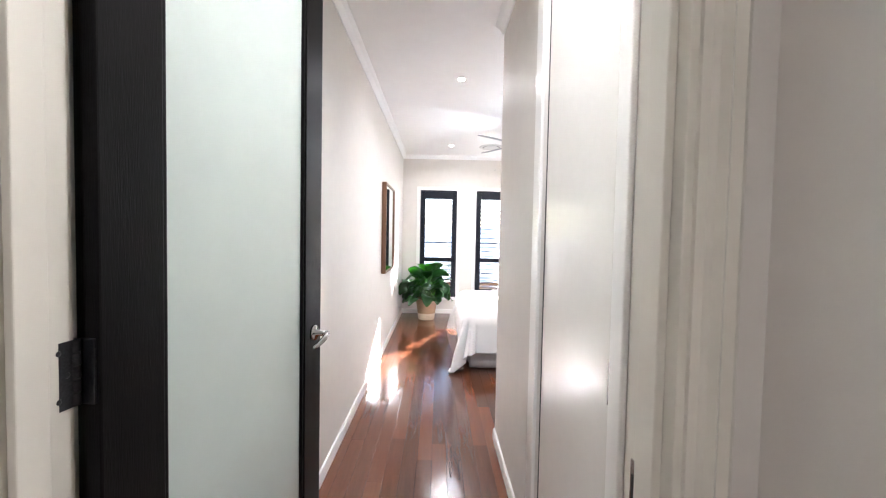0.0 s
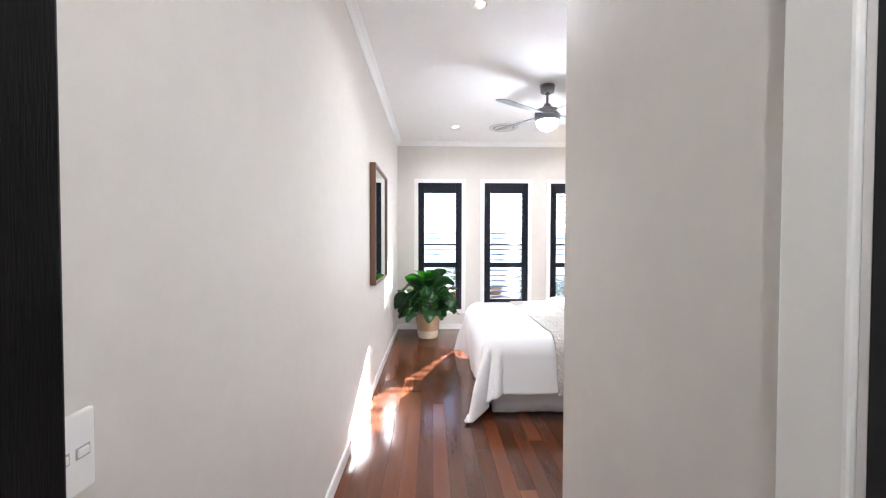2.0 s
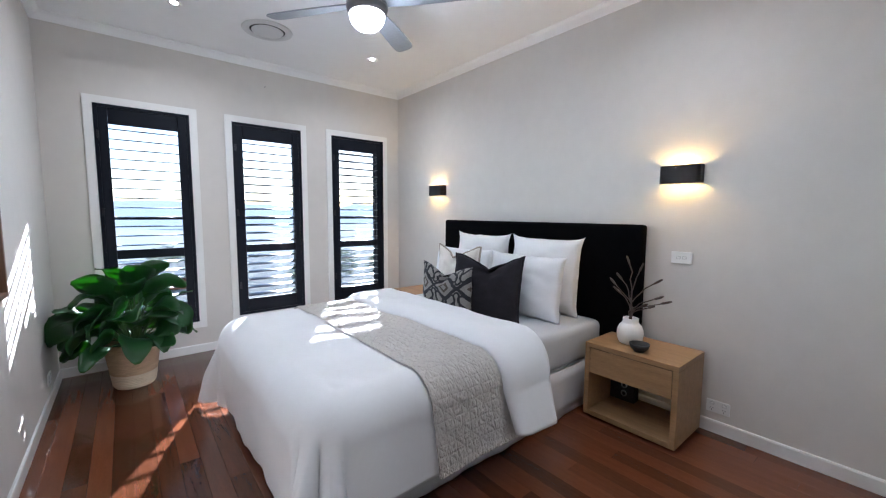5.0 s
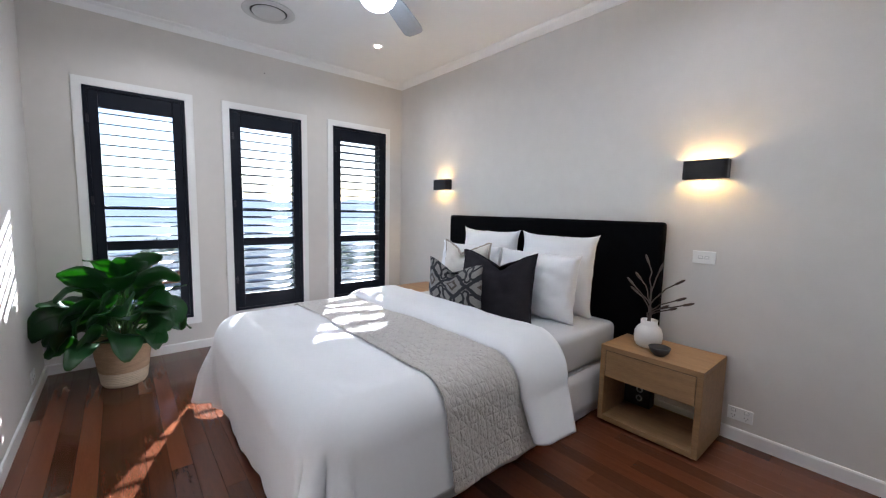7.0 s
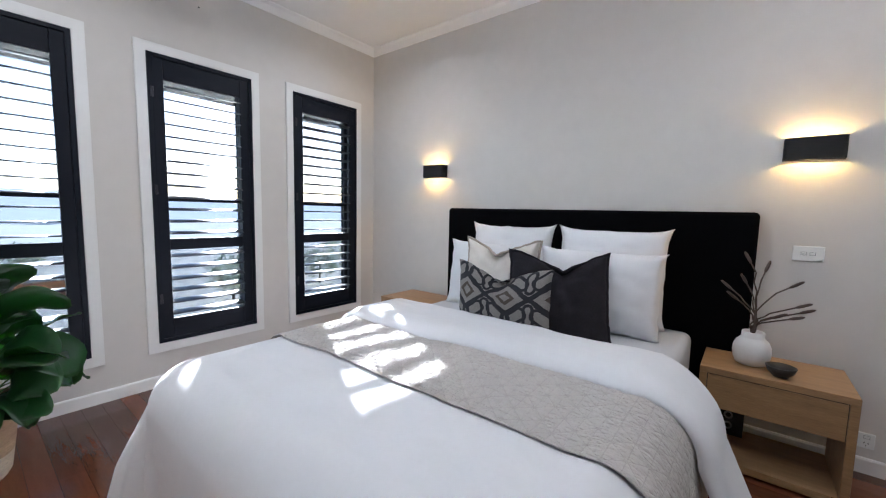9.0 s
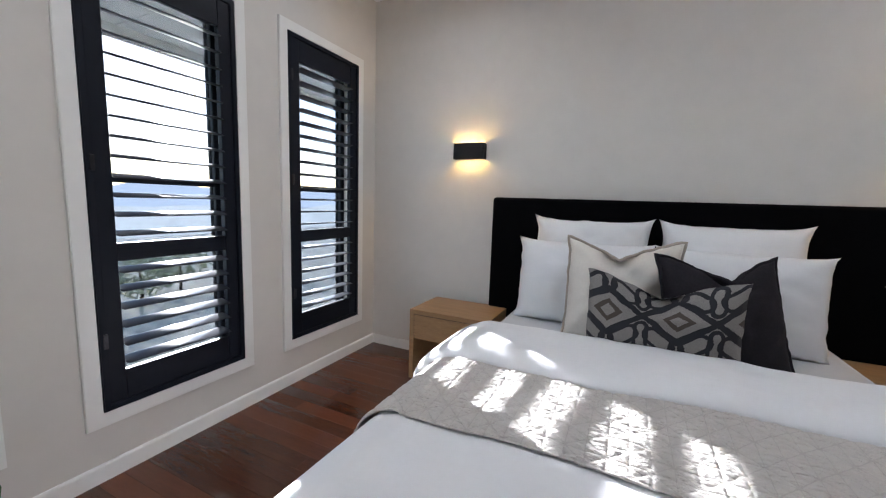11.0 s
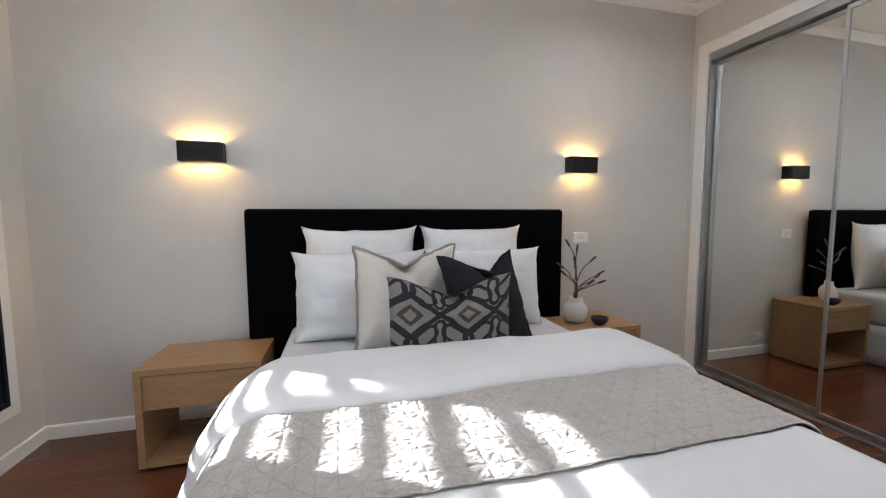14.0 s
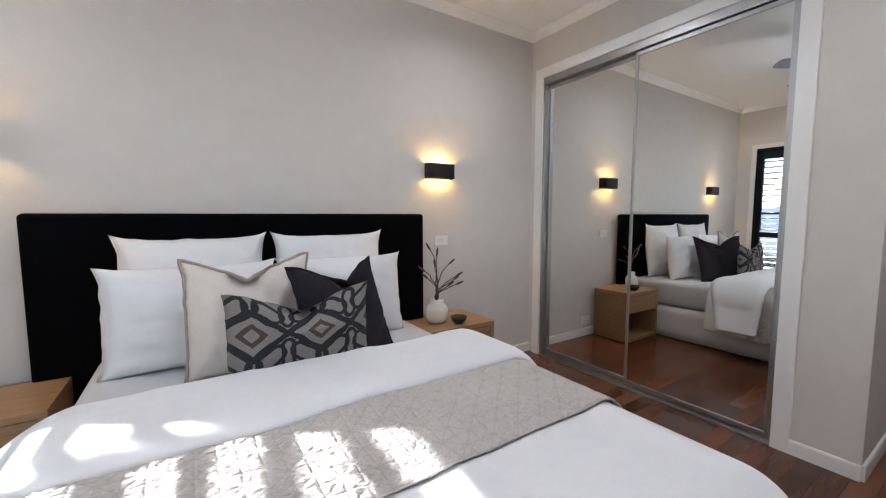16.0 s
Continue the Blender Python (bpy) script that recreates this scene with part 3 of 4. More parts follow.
lk = part("lever_handle", lathe([(0.027, 0), (0.027, 0.006), (0.024, 0.010), (0.010, 0.012), (0.0095, 0.052), (0.006, 0.056)], 28), M_CHROME, door, "satin chrome lever handle", True)
lk.matrix_basis = pose(DW - 0.062, 0.0, 1.0, 90, 0, 0)
lv = tube([(0, 0, 0.046), (-0.015, -0.001, 0.054), (-0.045, -0.008, 0.056), (-0.078, -0.016, 0.053), (-0.100, -0.022, 0.048)], [0.009, 0.0095, 0.009, 0.0085, 0.006], 10)
part("lever", lv, M_CHROME, lk, "", True)

sd = tagged(new("door_2"), "closed smooth white door with a flush pull", "door", kind="structure")
part("door_leaf", box(XP + 0.006, XP + 0.042, SIDE[0] + 0.004, SIDE[1] - 0.036, 0.008, SIDE[2] - 0.01, 0.003), M_DOORW, sd)
pull = part("flush_pull", box(XP + 0.0045, XP + 0.0065, SIDE[0] + 0.012, SIDE[0] + 0.044, 0.96, 1.07, 0.001), M_CHROME, sd, "chrome flush pull")
part("recess", box(XP + 0.0040, XP + 0.0046, SIDE[0] + 0.019, SIDE[0] + 0.037, 0.975, 1.055), M_ALU, pull)
part("architrave", box(XP - 0.014, XP + 0.001, SIDE[1] - 0.001, SIDE[1] + 0.095, 0, SIDE[2] + 0.06, 0.005), M_TRIM, sd)
part("architrave", box(XP - 0.014, XP + 0.001, SIDE[0] - 0.06, SIDE[0] + 0.001, 0, SIDE[2] + 0.06, 0.005), M_TRIM, sd)
part("architrave", box(XP - 0.0135, XP + 0.001, SIDE[0] + 0.001, SIDE[1] - 0.001, SIDE[2], SIDE[2] + 0.06, 0.005), M_TRIM, sd)
# Black strip set in the door gap to paint its deep shade.
part("gap_shade_strip", box(XP + 0.012, XP + 0.05, SIDE[1] - 0.034, SIDE[1] - 0.001, 0, SIDE[2] - 0.002), M_SLOT, sd, "black strip painting the shade in the door gap")

# ---- mirrored wardrobe ----
rc = tagged(new("wardrobe_casing"), "white painted casing round the wardrobe opening", "casing", kind="structure")
CX0, CX1, CZ = 0.985, 2.748, 2.400
part("casing_side", box(CX0, CX0 + 0.078, YS - 0.001, YS + 0.016, 0, CZ, 0.004), M_TRIM, rc)
part("casing_side", box(CX1 - 0.078, CX1, YS - 0.001, YS + 0.016, 0, CZ, 0.004), M_TRIM, rc)
part("casing_head", box(CX0 + 0.078, CX1 - 0.078, YS - 0.001, YS + 0.0155, CZ - 0.078, CZ, 0.004), M_TRIM, rc)
tr = thing("wardrobe_track", "silver aluminium sliding track with white edge", "door track")
part("floor_track", box(ROBE[0] + 0.002, ROBE[1] - 0.002, YS - 0.085, YS + 0.012, 0.0, 0.012, 0.002), M_ALU, tr)
for y in (YS - 0.072, YS - 0.040, YS - 0.004):
    part("track_rib", box(ROBE[0] + 0.002, ROBE[1] - 0.002, y, y + 0.004, 0.012, 0.022), M_ALU, tr)
part("head_track", box(ROBE[0] + 0.002, ROBE[1] - 0.002, YS - 0.085, YS + 0.004, ROBE[2] - 0.055, ROBE[2] - 0.002, 0.002), M_ALU, tr)
for x0, x1 in ((ROBE[0] + 0.001, ROBE[0] + 0.018), (ROBE[1] - 0.018, ROBE[1] - 0.001)):
    part("side_channel", box(x0, x1, YS - 0.085, YS + 0.003, 0.022, ROBE[2] - 0.056, 0.002), M_ALU, tr)
for x0, x1, y in ((ROBE[0] + 0.020, 1.893, YS - 0.034), (1.855, ROBE[1] - 0.020, YS - 0.068)):
    d = thing("mirror_door", "tall frameless-looking mirrored sliding door with slim aluminium edges", "mirror door", group="wardrobe doors")
    z0, z1 = 0.024, ROBE[2] - 0.060
    f = bmesh.new()
    box(x0, x0 + 0.016, y, y + 0.024, z0, z1, 0.003, 2, f)
    box(x1 - 0.016, x1, y, y + 0.024, z0, z1, 0.003, 2, f)
    box(x0 + 0.016, x1 - 0.016, y + 0.001, y + 0.023, z0, z0 + 0.03, 0.003, 2, f)
    box(x0 + 0.016, x1 - 0.016, y + 0.001, y + 0.023, z1 - 0.026, z1, 0.003, 2, f)
    part("frame", f, M_ALU, d, "brushed aluminium frame")
    part("mirror", box(x0 + 0.014, x1 - 0.014, y + 0.009, y + 0.015, z0 + 0.028, z1 - 0.024), M_MIRROR, d)

# ---- framed mirror on the west wall ----
fm = thing("wall_mirror", "rectangular wall mirror in a brown timber frame", "mirror", (XW, 0, 0))
f = bmesh.new()
MY0, MY1, MZ0, MZ1 = 4.95, 5.76, 0.92, 1.915
for y0, y1, z0, z1 in ((MY0, MY0 + 0.02, MZ0, MZ1), (MY1 - 0.02, MY1, MZ0, MZ1), (MY0 + 0.02, MY1 - 0.02, MZ0, MZ0 + 0.02), (MY0 + 0.02, MY1 - 0.02, MZ1 - 0.02, MZ1)):
    box(0.002, 0.050, y0, y1, z0, z1, 0.003, 2, f)
part("frame", f, M_OAKDARK, fm)
part("glass", box(0.030, 0.036, MY0 + 0.019, MY1 - 0.019, MZ0 + 0.019, MZ1 - 0.019), M_MIRROR, fm)

# ---- bed ----
BX0, BX1, BY0, BY1 = 0.68, 2.70, 4.655, 6.165
bed = thing("bed", "queen bed base with a pale grey valance", "bed")
vb = bmesh.new()
rows = []
path = [(BX1, BY0), (BX0, BY0), (BX0, BY1), (BX1, BY1)]
pts = []
for (xa, ya), (xb, yb) in zip(path, path[1:]):
    k = int(math.hypot(xb - xa, yb - ya) / 0.02)
    for i in range(k):
        pts.append((xa + (xb - xa) * i / k, ya + (yb - ya) * i / k))
pts.append(path[-1])
for lvl in range(5):
    z = 0.012 + 0.30 * lvl / 4
    row = []
    for i, (x, y) in enumerate(pts):
        s = i * 0.02
        w = (1 - lvl / 4) * 0.010 * (math.sin(s * 14) * 0.5 + math.sin(s * 37 + 1) * 0.3) + 0.004 * (1 - lvl / 4)
        nx = -1 if abs(x - BX0) < 0.001 else 0
        ny = -1 if abs(y - BY0) < 0.001 else (1 if abs(y - BY1) < 0.001 else 0)
        row.append(vb.verts.new((x + nx * w, y + ny * w, z)))
    rows.append(row)
for a, b in zip(rows, rows[1:]):
    for i in range(len(a) - 1):
        vb.faces.new((a[i], a[i + 1], b[i + 1], b[i]))
vo = part("valance", vb, M_VALANCE, bed, "pale grey gathered valance", True)
md = vo.modifiers.new("thick", "SOLIDIFY")
md.thickness = 0.004
part("base", box(BX0 + 0.02, BX1, BY0 + 0.02, BY1 - 0.02, 0.03, 0.315, 0.02), M_VALANCE, bed)
mattress = tagged(mesh_ob("mattress", box(BX0 + 0.005, BX1 - 0.002, BY0 + 0.005, BY1 - 0.005, 0.316, 0.553, 0.045, 5), M_SHEET, smooth=True), "mattress in a smooth pale grey fitted sheet", "mattress")

hb = thing("headboard", "tall black velvet upholstered headboard", "headboard")
part("panel", box(BX1 + 0.002, BX1 + 0.075, 4.42, 6.39, 0.02, 1.215, 0.022, 4), M_VELVET, hb, smooth=True)
for y in (4.62, 6.12):
    part("leg", box(BX1 + 0.02, BX1 + 0.06, y, y + 0.05, 0, 0.03), M_BLACKWOOD, hb)


def drape(name, x0, x1, over, foot, zt, R, lift, skew, thick, mat, label, category, seed, amp=0.028, nx=70, ny=150, hem=0.02, quilt=0.0, tuck=0.0, flare=0.26, taper=0.0, north=0.04):
    """Cloth on the bed, from x0 to x1, hanging over both sides by 'over' (and over the foot by 'foot'); flare is how far it stands off at the sides."""
    bm = bmesh.new()
    uvl = bm.loops.layers.uv.new("map")
    cx0, cy0, cy1 = (BX0 + R - lift + 0.01) if foot else -9, BY0 + R - lift, BY1 - R + lift - north
    xs = [x0 - foot + (x1 - x0 + foot) * i / nx for i in range(nx + 1)]
    ys = [BY0 - over + (BY1 - BY0 + 2 * over) * j / ny for j in range(ny + 1)]
    grid = []

    def stitch(x, y):
        # padded triangles between rows of stitching
        p = 0.046
        e = 1.0
        for a in (x / p, y / p, (x + y) / (2 * p), (x - y) / (2 * p)):
            e = min(e, abs(a - round(a)) * 5.0)
        return quilt * (e * (2 - e) * 0.8 + 0.3 * noise.noise(Vector((x * 60, y * 26, 5.0))))

    for x in xs:
        row = []
        for y in ys:
            up = stitch(x, y) if quilt else 0.0
            if tuck:
                k = max(0.0, (x - x1 + tuck) / tuck)
                r = 1 - min(1.0, (x - x0) / 0.085)
                up += 0.044 * math.sqrt(1 - r * r)
                up -= tuck * 0.95 * (1 - math.sqrt(max(0.0, 1 - k * k)))
            sx = x + skew * (y - 5.41) * (0 if foot and x < x1 - 0.25 else 1)
            out = max(0.0, cy0 - y, y - cy1)
            sx -= taper * out * max(0.0, (x - x0) / (x1 - x0))
            kx, ky = max(sx, cx0), min(max(y, cy0), cy1)
            dx, dy = sx - kx, y - ky
            D = math.hypot(dx, dy)
            if D < 1e-6:
                px, py = sx, y
                z = zt + 0.016 * noise.noise(Vector((x * 3.0, y * 3.0, seed))) + 0.006 * noise.noise(Vector((x * 9, y * 7, seed))) + 0.002 * noise.noise(Vector((x * 24, y * 16, seed))) + up
            else:
                ux, uy = dx / D, dy / D
                c = 2 * abs(ux * uy)
                D *= 1 - (0.17 if dy > 0 else 0.04) * c
                q = R * math.pi / 2
                a = math.atan2(-dx, abs(dy) + 1e-9)
                s = kx * 1.0 - ky * (1.0 if foot and dx else 0.0) + a * 0.42 * (1 if dy < 0 else -1)
                lean = flare * uy * uy - 0.08 * ux * ux + 0.26 * c
                if D < q:
                    off, drop = R * math.sin(D / R), R * (1 - math.cos(D / R))
                else:
                    off, drop = R + (D - q) * lean, R + (D - q) * math.sqrt(1 - lean * lean)
                g = max(0.0, drop - R * 0.6)
                f = math.sin(s * 9.5 + seed) * 0.55 + math.sin(s * 21 + seed * 2.1) * 0.3 + noise.noise(Vector((s * 4, seed, drop))) * 0.6
                off += amp * min(1.0, g / 0.25) * (f + 0.45)
                # deep pleats gather at the corners of the foot
                off += 0.066 * c * min(1.0, g / 0.3) * (math.sin(a * 11 + seed) + 0.5 * math.sin(a * 23 + 1.3))
                off += up * min(1.0, D / R)
                z = zt - drop + up * max(0.0, 1 - D / R) + 0.006 * math.sin(s * 8 + seed) * min(1.0, g)
                if z < hem:
                    off += (hem - z) * 0.25
                    z = hem + 0.004 * math.sin(s * 30)
                px, py = kx + ux * off, ky + uy * off
            row.append(bm.verts.new((px, py, z)))
        grid.append(row)
    for i in range(nx):
        for j in range(ny):
            f = bm.faces.new((grid[i][j], grid[i + 1][j], grid[i + 1][j + 1], grid[i][j + 1]))
            for l, (a, b) in zip(f.loops, ((i, j), (i + 1, j), (i + 1, j + 1), (i, j + 1))):
                l[uvl].uv = (xs[a], ys[b])
    ob = tagged(mesh_ob(name, bm, mat, smooth=True), label, category)
    m = ob.modifiers.new("thick", "SOLIDIFY")
    m.thickness, m.offset = thick, 1.0
    return ob


duvet = drape("duvet", BX0, 1.93, 0.425, 0.60, 0.588, 0.15, 0.095, 0.0, 0.010, M_LINEN, "white cotton duvet draped to the floor at the foot", "duvet", 3.7, amp=0.010, nx=120, ny=180, flare=0.14)
drape("throw_blanket", 1.10, 1.56, 0.46, 0, 0.602, 0.155, 0.113, -0.01, 0.006, M_QUILT, "taupe quilted throw laid across the white duvet", "throw", 3.7, amp=0.010, nx=110, ny=560, quilt=0.006, flare=0.16, taper=-0.06)
fold = drape("fold", 1.525, 1.945, 0.422, 0, 0.600, 0.165, 0.130, -0.01, 0.012, M_LINEN, "folded-back top of the white duvet", "", 3.7, amp=0.012, nx=80, ny=170, tuck=0.10, flare=0.40, taper=0.34)
fold.parent = duvet


def pillow(name, w, h, t, mat, label, at, yaw=0, lean=14, roll=0, notch=0.0, ears=0.09, sides=0.03, cut=0.9, slip=0.0, edge=None, seed=0.0, group=""):
    """A pillow that stands on its lower edge: w along y, h up, t thick; lean is back towards the headboard."""
    bm = bmesh.new()
    uvl = bm.loops.layers.uv.new("map")
    n = 28
    sheets = []
    rim = {}
    for side in (1, -1):
        g = []
        for i in range(n + 1):
            row = []
            for j in range(n + 1):
                u, v = -1 + 2 * i / n, -1 + 2 * j / n
                onrim = i in (0, n) or j in (0, n)
                if side == -1 and onrim:
                    row.append(rim[i, j])
                    continue
                x = w / 2 * u * (1 - sides * (1 - abs(v) ** 5))
                y = h / 2 * v * (1 - ears * (1 - abs(u) ** 5) * (1.0 if v > 0 else 0.5))
                if v > 0 and notch:
                    y -= notch * max(0.0, 1 - abs(u - slip) / cut) ** 1.25 * v ** 1.5
                puff = (max(0.0, (1 - abs(u) ** 2.2) * (1 - abs(v) ** 2.2))) ** 0.56
                z = side * t / 2 * puff
                x += 0.006 * noise.noise(Vector((u * 4, v * 5, seed)))
                y += 0.006 * noise.noise(Vector((u * 5, v * 4, seed + 9)))
                z += (0.022 * noise.noise(Vector((u * 2.4, v * 2.4, seed + side))) + 0.009 * noise.noise(Vector((u * 6, v * 6, seed * 3 + side)))) * puff
                if notch and v > 0:
                    z -= side * 0.3 * t * math.exp(-((u - slip) / 0.25) ** 2) * v
                vert = bm.verts.new((x, z, y + h / 2 - ears * h / 4))
                if onrim:
                    rim[i, j] = vert
                row.append(vert)
            g.append(row)
        sheets.append(g)
    for g in sheets:
        for i in range(n):
            for j in range(n):
                f = bm.faces.new((g[i][j], g[i + 1][j], g[i + 1][j + 1], g[i][j + 1]))
                for l, (a, b) in zip(f.loops, ((i, j), (i + 1, j), (i + 1, j + 1), (i, j + 1))):
                    l[uvl].uv = (w / 2 * (-1 + 2 * a / n), h / 2 * (-1 + 2 * b / n))
    loop = [rim[i, 0] for i in range(n)] + [rim[n, j] for j in range(n)] + [rim[i, n] for i in range(n, 0, -1)] + [rim[0, j] for j in range(n, 0, -1)]
    loop = [v.co.copy() for v in loop]
    ob = mesh_ob(name, bm, mat, smooth=True)
    ob.matrix_basis = pose(*at, 0, 0, -90 + yaw) @ pose(0, 0, 0, -lean, roll, 0)
    tagged(ob, label, "pillow" if "pillow" in name else "cushion", group)
    if edge:
        part("piping", tube([p + Vector((0, 0.004 * noise.noise(p * 45), 0.003 * noise.noise(p * 60))) for p in loop + [loop[0]]], 0.0075, 8), edge, ob, "", True)
    return ob


ZS = 0.555
for y, sd in ((5.763, 1), (5.098, 2)):
    pillow("euro_pillow", 0.65, 0.58, 0.20, M_LINEN, "large square white cotton pillow against the headboard", (2.583, y, ZS), lean=5, seed=sd, ears=0.10, sides=0.09, group="white pillows")
for y, sd in ((5.778, 3), (5.100, 4)):
    pillow("bed_pillow", 0.68, 0.455, 0.21, M_LINEN, "plump white cotton bed pillow", (2.345, y, ZS), lean=8, seed=sd, ears=0.08, sides=0.07, group="white pillows")
pillow("beige_cushion", 0.485, 0.485, 0.15, M_BEIGE, "beige linen cushion with taupe piped edges", (2.155, 5.58, ZS), lean=3, seed=5, notch=0.085, ears=0.05, sides=0.06, slip=-0.05, edge=M_BEIGEEDGE)
pillow("charcoal_cushion", 0.505, 0.465, 0.15, M_CHARCOAL, "charcoal linen cushion with a dented top", (2.025, 5.165, ZS), lean=19, seed=6, notch=0.105, ears=0.05, sides=0.06, slip=0.08, yaw=27, edge=M_CHARCOAL)
pillow("lumbar_cushion", 0.545, 0.375, 0.13, M_LATTICE, "patterned lumbar cushion with dark lattice and diamonds", (1.915, 5.428, ZS), lean=1, seed=7, notch=0.085, ears=0.04, sides=0.04)


# ---- bedside tables ----
def nightstand(label, at):
    t = thing("bedside_table", label, "bedside table", at, group="bedside tables")
    W, D, HH = 0.535, 0.385, 0.483
    part("top", box(0, D, -W / 2, W / 2, HH - 0.03, HH, 0.002), M_OAK, t)
    part("bottom_panel", box(0.002, D, -W / 2 + 0.0305, W / 2 - 0.0305, 0.02, 0.05, 0.002), M_OAK, t)
    for y in (-W / 2, W / 2 - 0.03):
        part("side_panel", box(0.001, D, y, y + 0.03, 0.02, HH - 0.0305, 0.002), M_OAK, t)
    part("plinth", box(0.035, D - 0.01, -W / 2 + 0.03, W / 2 - 0.03, 0, 0.02), M_OAK, t)
    part("drawer_box", box(0.02, D - 0.02, -W / 2 + 0.034, W / 2 - 0.034, HH - 0.185, HH - 0.033), M_OAK, t)
    part("drawer_front", box(0.003, 0.020, -W / 2 + 0.033, W / 2 - 0.033, HH - 0.190, HH - 0.034, 0.0015), M_OAK, t)
    # Black slivers fill the gaps round the drawer as their painted shade.
    for y0 in (-W / 2 + 0.0303, W / 2 - 0.0328):
        part("drawer_gap_shade", box(0.007, 0.022, y0, y0 + 0.0025, HH - 0.188, HH - 0.0342), M_SLOT, t)
    part("drawer_gap_shade", box(0.006, 0.022, -W / 2 + 0.0303, W / 2 - 0.0303, HH - 0.0338, HH - 0.0302), M_SLOT, t)
    return t


nightstand("light oak bedside table with drawer, vase and bowl on top", (2.372, 4.325, 0))
nightstand("light oak bedside table with drawer, bare top", (2.345, 6.525, 0))

NZ = 0.4835
vase = thing("vase", "round white ceramic vase with dried stems", "vase", (2.56, 4.405, NZ))
part("body", lathe([(0.050, 0), (0.062, 0.006), (0.072, 0.030), (0.076, 0.060), (0.074, 0.088), (0.064, 0.112), (0.050, 0.126), (0.045, 0.134), (0.045, 0.158), (0.043, 0.160), (0.040, 0.158), (0.039, 0.135), (0.03, 0.11)], 40), M_VASE, vase, smooth=True)
rnd = random.Random(11)
for ax, ay, hh in ((0.02, 0.03, 0.33), (0.04, -0.02, 0.29), (-0.02, 0.11, 0.20), (0.0, 0.08, 0.15), (-0.04, 0.04, 0.24), (0.03, -0.12, 0.23), (-0.02, -0.16, 0.15), (-0.05, -0.13, 0.10), (0.03, -0.18, 0.12), (-0.04, -0.07, 0.09)):
    p0, p3 = Vector((ax * 0.06, ay * 0.06, 0.13)), Vector((ax * 0.9, ay * 0.9, 0.15 + hh * 1.02))
    pts = [p0.lerp(p3, k / 8) + Vector((rnd.uniform(-1, 1), rnd.uniform(-1, 1), 0)) * 0.008 - Vector((ax, ay, 0)) * 0.45 * math.sin(k / 8 * math.pi) for k in range(9)]
    sp = part("dried_stem", tube(pts, 0.0033, 6), M_TWIG, vase, "", True)
    d = (pts[-1] - pts[-2]).normalized()
    part("catkin", tube([pts[-1] + d * (k * 0.0085) for k in range(8)], [0.004, 0.0064, 0.0072, 0.0072, 0.0070, 0.0068, 0.0060, 0.003], 8), M_TWIG, sp, "", True)
bowl = tagged(mesh_ob("bowl", lathe([(0.028, 0), (0.030, 0.004), (0.048, 0.022), (0.056, 0.046), (0.053, 0.047), (0.045, 0.024), (0.025, 0.010)], 36), M_BOWL, smooth=True), "small black ceramic bowl on the bedside table", "bowl")
bowl.matrix_basis = pose(2.455, 4.30, NZ)

# speaker-like black box on the lower shelf
bb = thing("black_box", "black box with two pale dials on the table shelf", "speaker", (2.66, 4.48, 0.0505))
part("case", box(0, 0.07, -0.075, 0.085, 0, 0.15, 0.004), M_BLACKBOX, bb)
for z in (0.052, 0.108):
    part("dial", lathe([(0.012, 0), (0.02, 0), (0.02, 0.003), (0.012, 0.003)], 24, cap=False), M_ALU, bb, "", True).matrix_basis = pose(-0.003, -0.01, z, 0, 90, 0)


# ---- wall lights ----
def sconce(y):
    s = thing("wall_light", "matte black up-and-down wall light, switched on", "wall light", (XE, y, 1.522), group="wall lights")
    w, h, d, t = 0.222, 0.104, 0.072, 0.003
    c = bmesh.new()
    # rounded front band, open above and below
    out = [(0.0, -w / 2)] + [(-d + 0.022 - 0.022 * math.sin(a), -w / 2 + 0.022 - 0.022 * math.cos(a)) for a in (math.pi / 2 * k / 6 for k in range(7))] + \
          [(-d + 0.022 - 0.022 * math.cos(a), w / 2 - 0.022 + 0.022 * math.sin(a)) for a in (math.pi / 2 * k / 6 for k in range(7))] + [(0.0, w / 2)]
    lo = [c.verts.new((x, yy, -h / 2)) for x, yy in out]
    hi = [c.verts.new((x, yy, h / 2)) for x, yy in out]
    for i in range(len(out) - 1):
        c.faces.new((lo[i], lo[i + 1], hi[i + 1], hi[i]))
    b = part("shade", c, M_BLACKBOX, s, smooth=False)
    m = b.modifiers.new("thick", "SOLIDIFY")
    m.thickness, m.offset = t, -1
    part("back_plate", box(-0.006, -0.0005, -w / 2 + 0.004, w / 2 - 0.004, -h / 2 + 0.002, h / 2 - 0.002), M_BLACKBOX, s)
    part("bulb_holder", box(-0.020, -0.006, -0.014, 0.014, -0.012, 0.012, 0.002), M_BLACKBOX, s)
    for dy in (-0.032, 0.032):
        b = bpy.data.lights.new("wall_light_bulb", "POINT")
        b.energy, b.color, b.shadow_soft_size = 0.42, WARM, 0.009
        new("wall_light_bulb", b).location = (XE - 0.030, y + dy, 1.522)


for y in (6.595, 4.245):
    sconce(y)


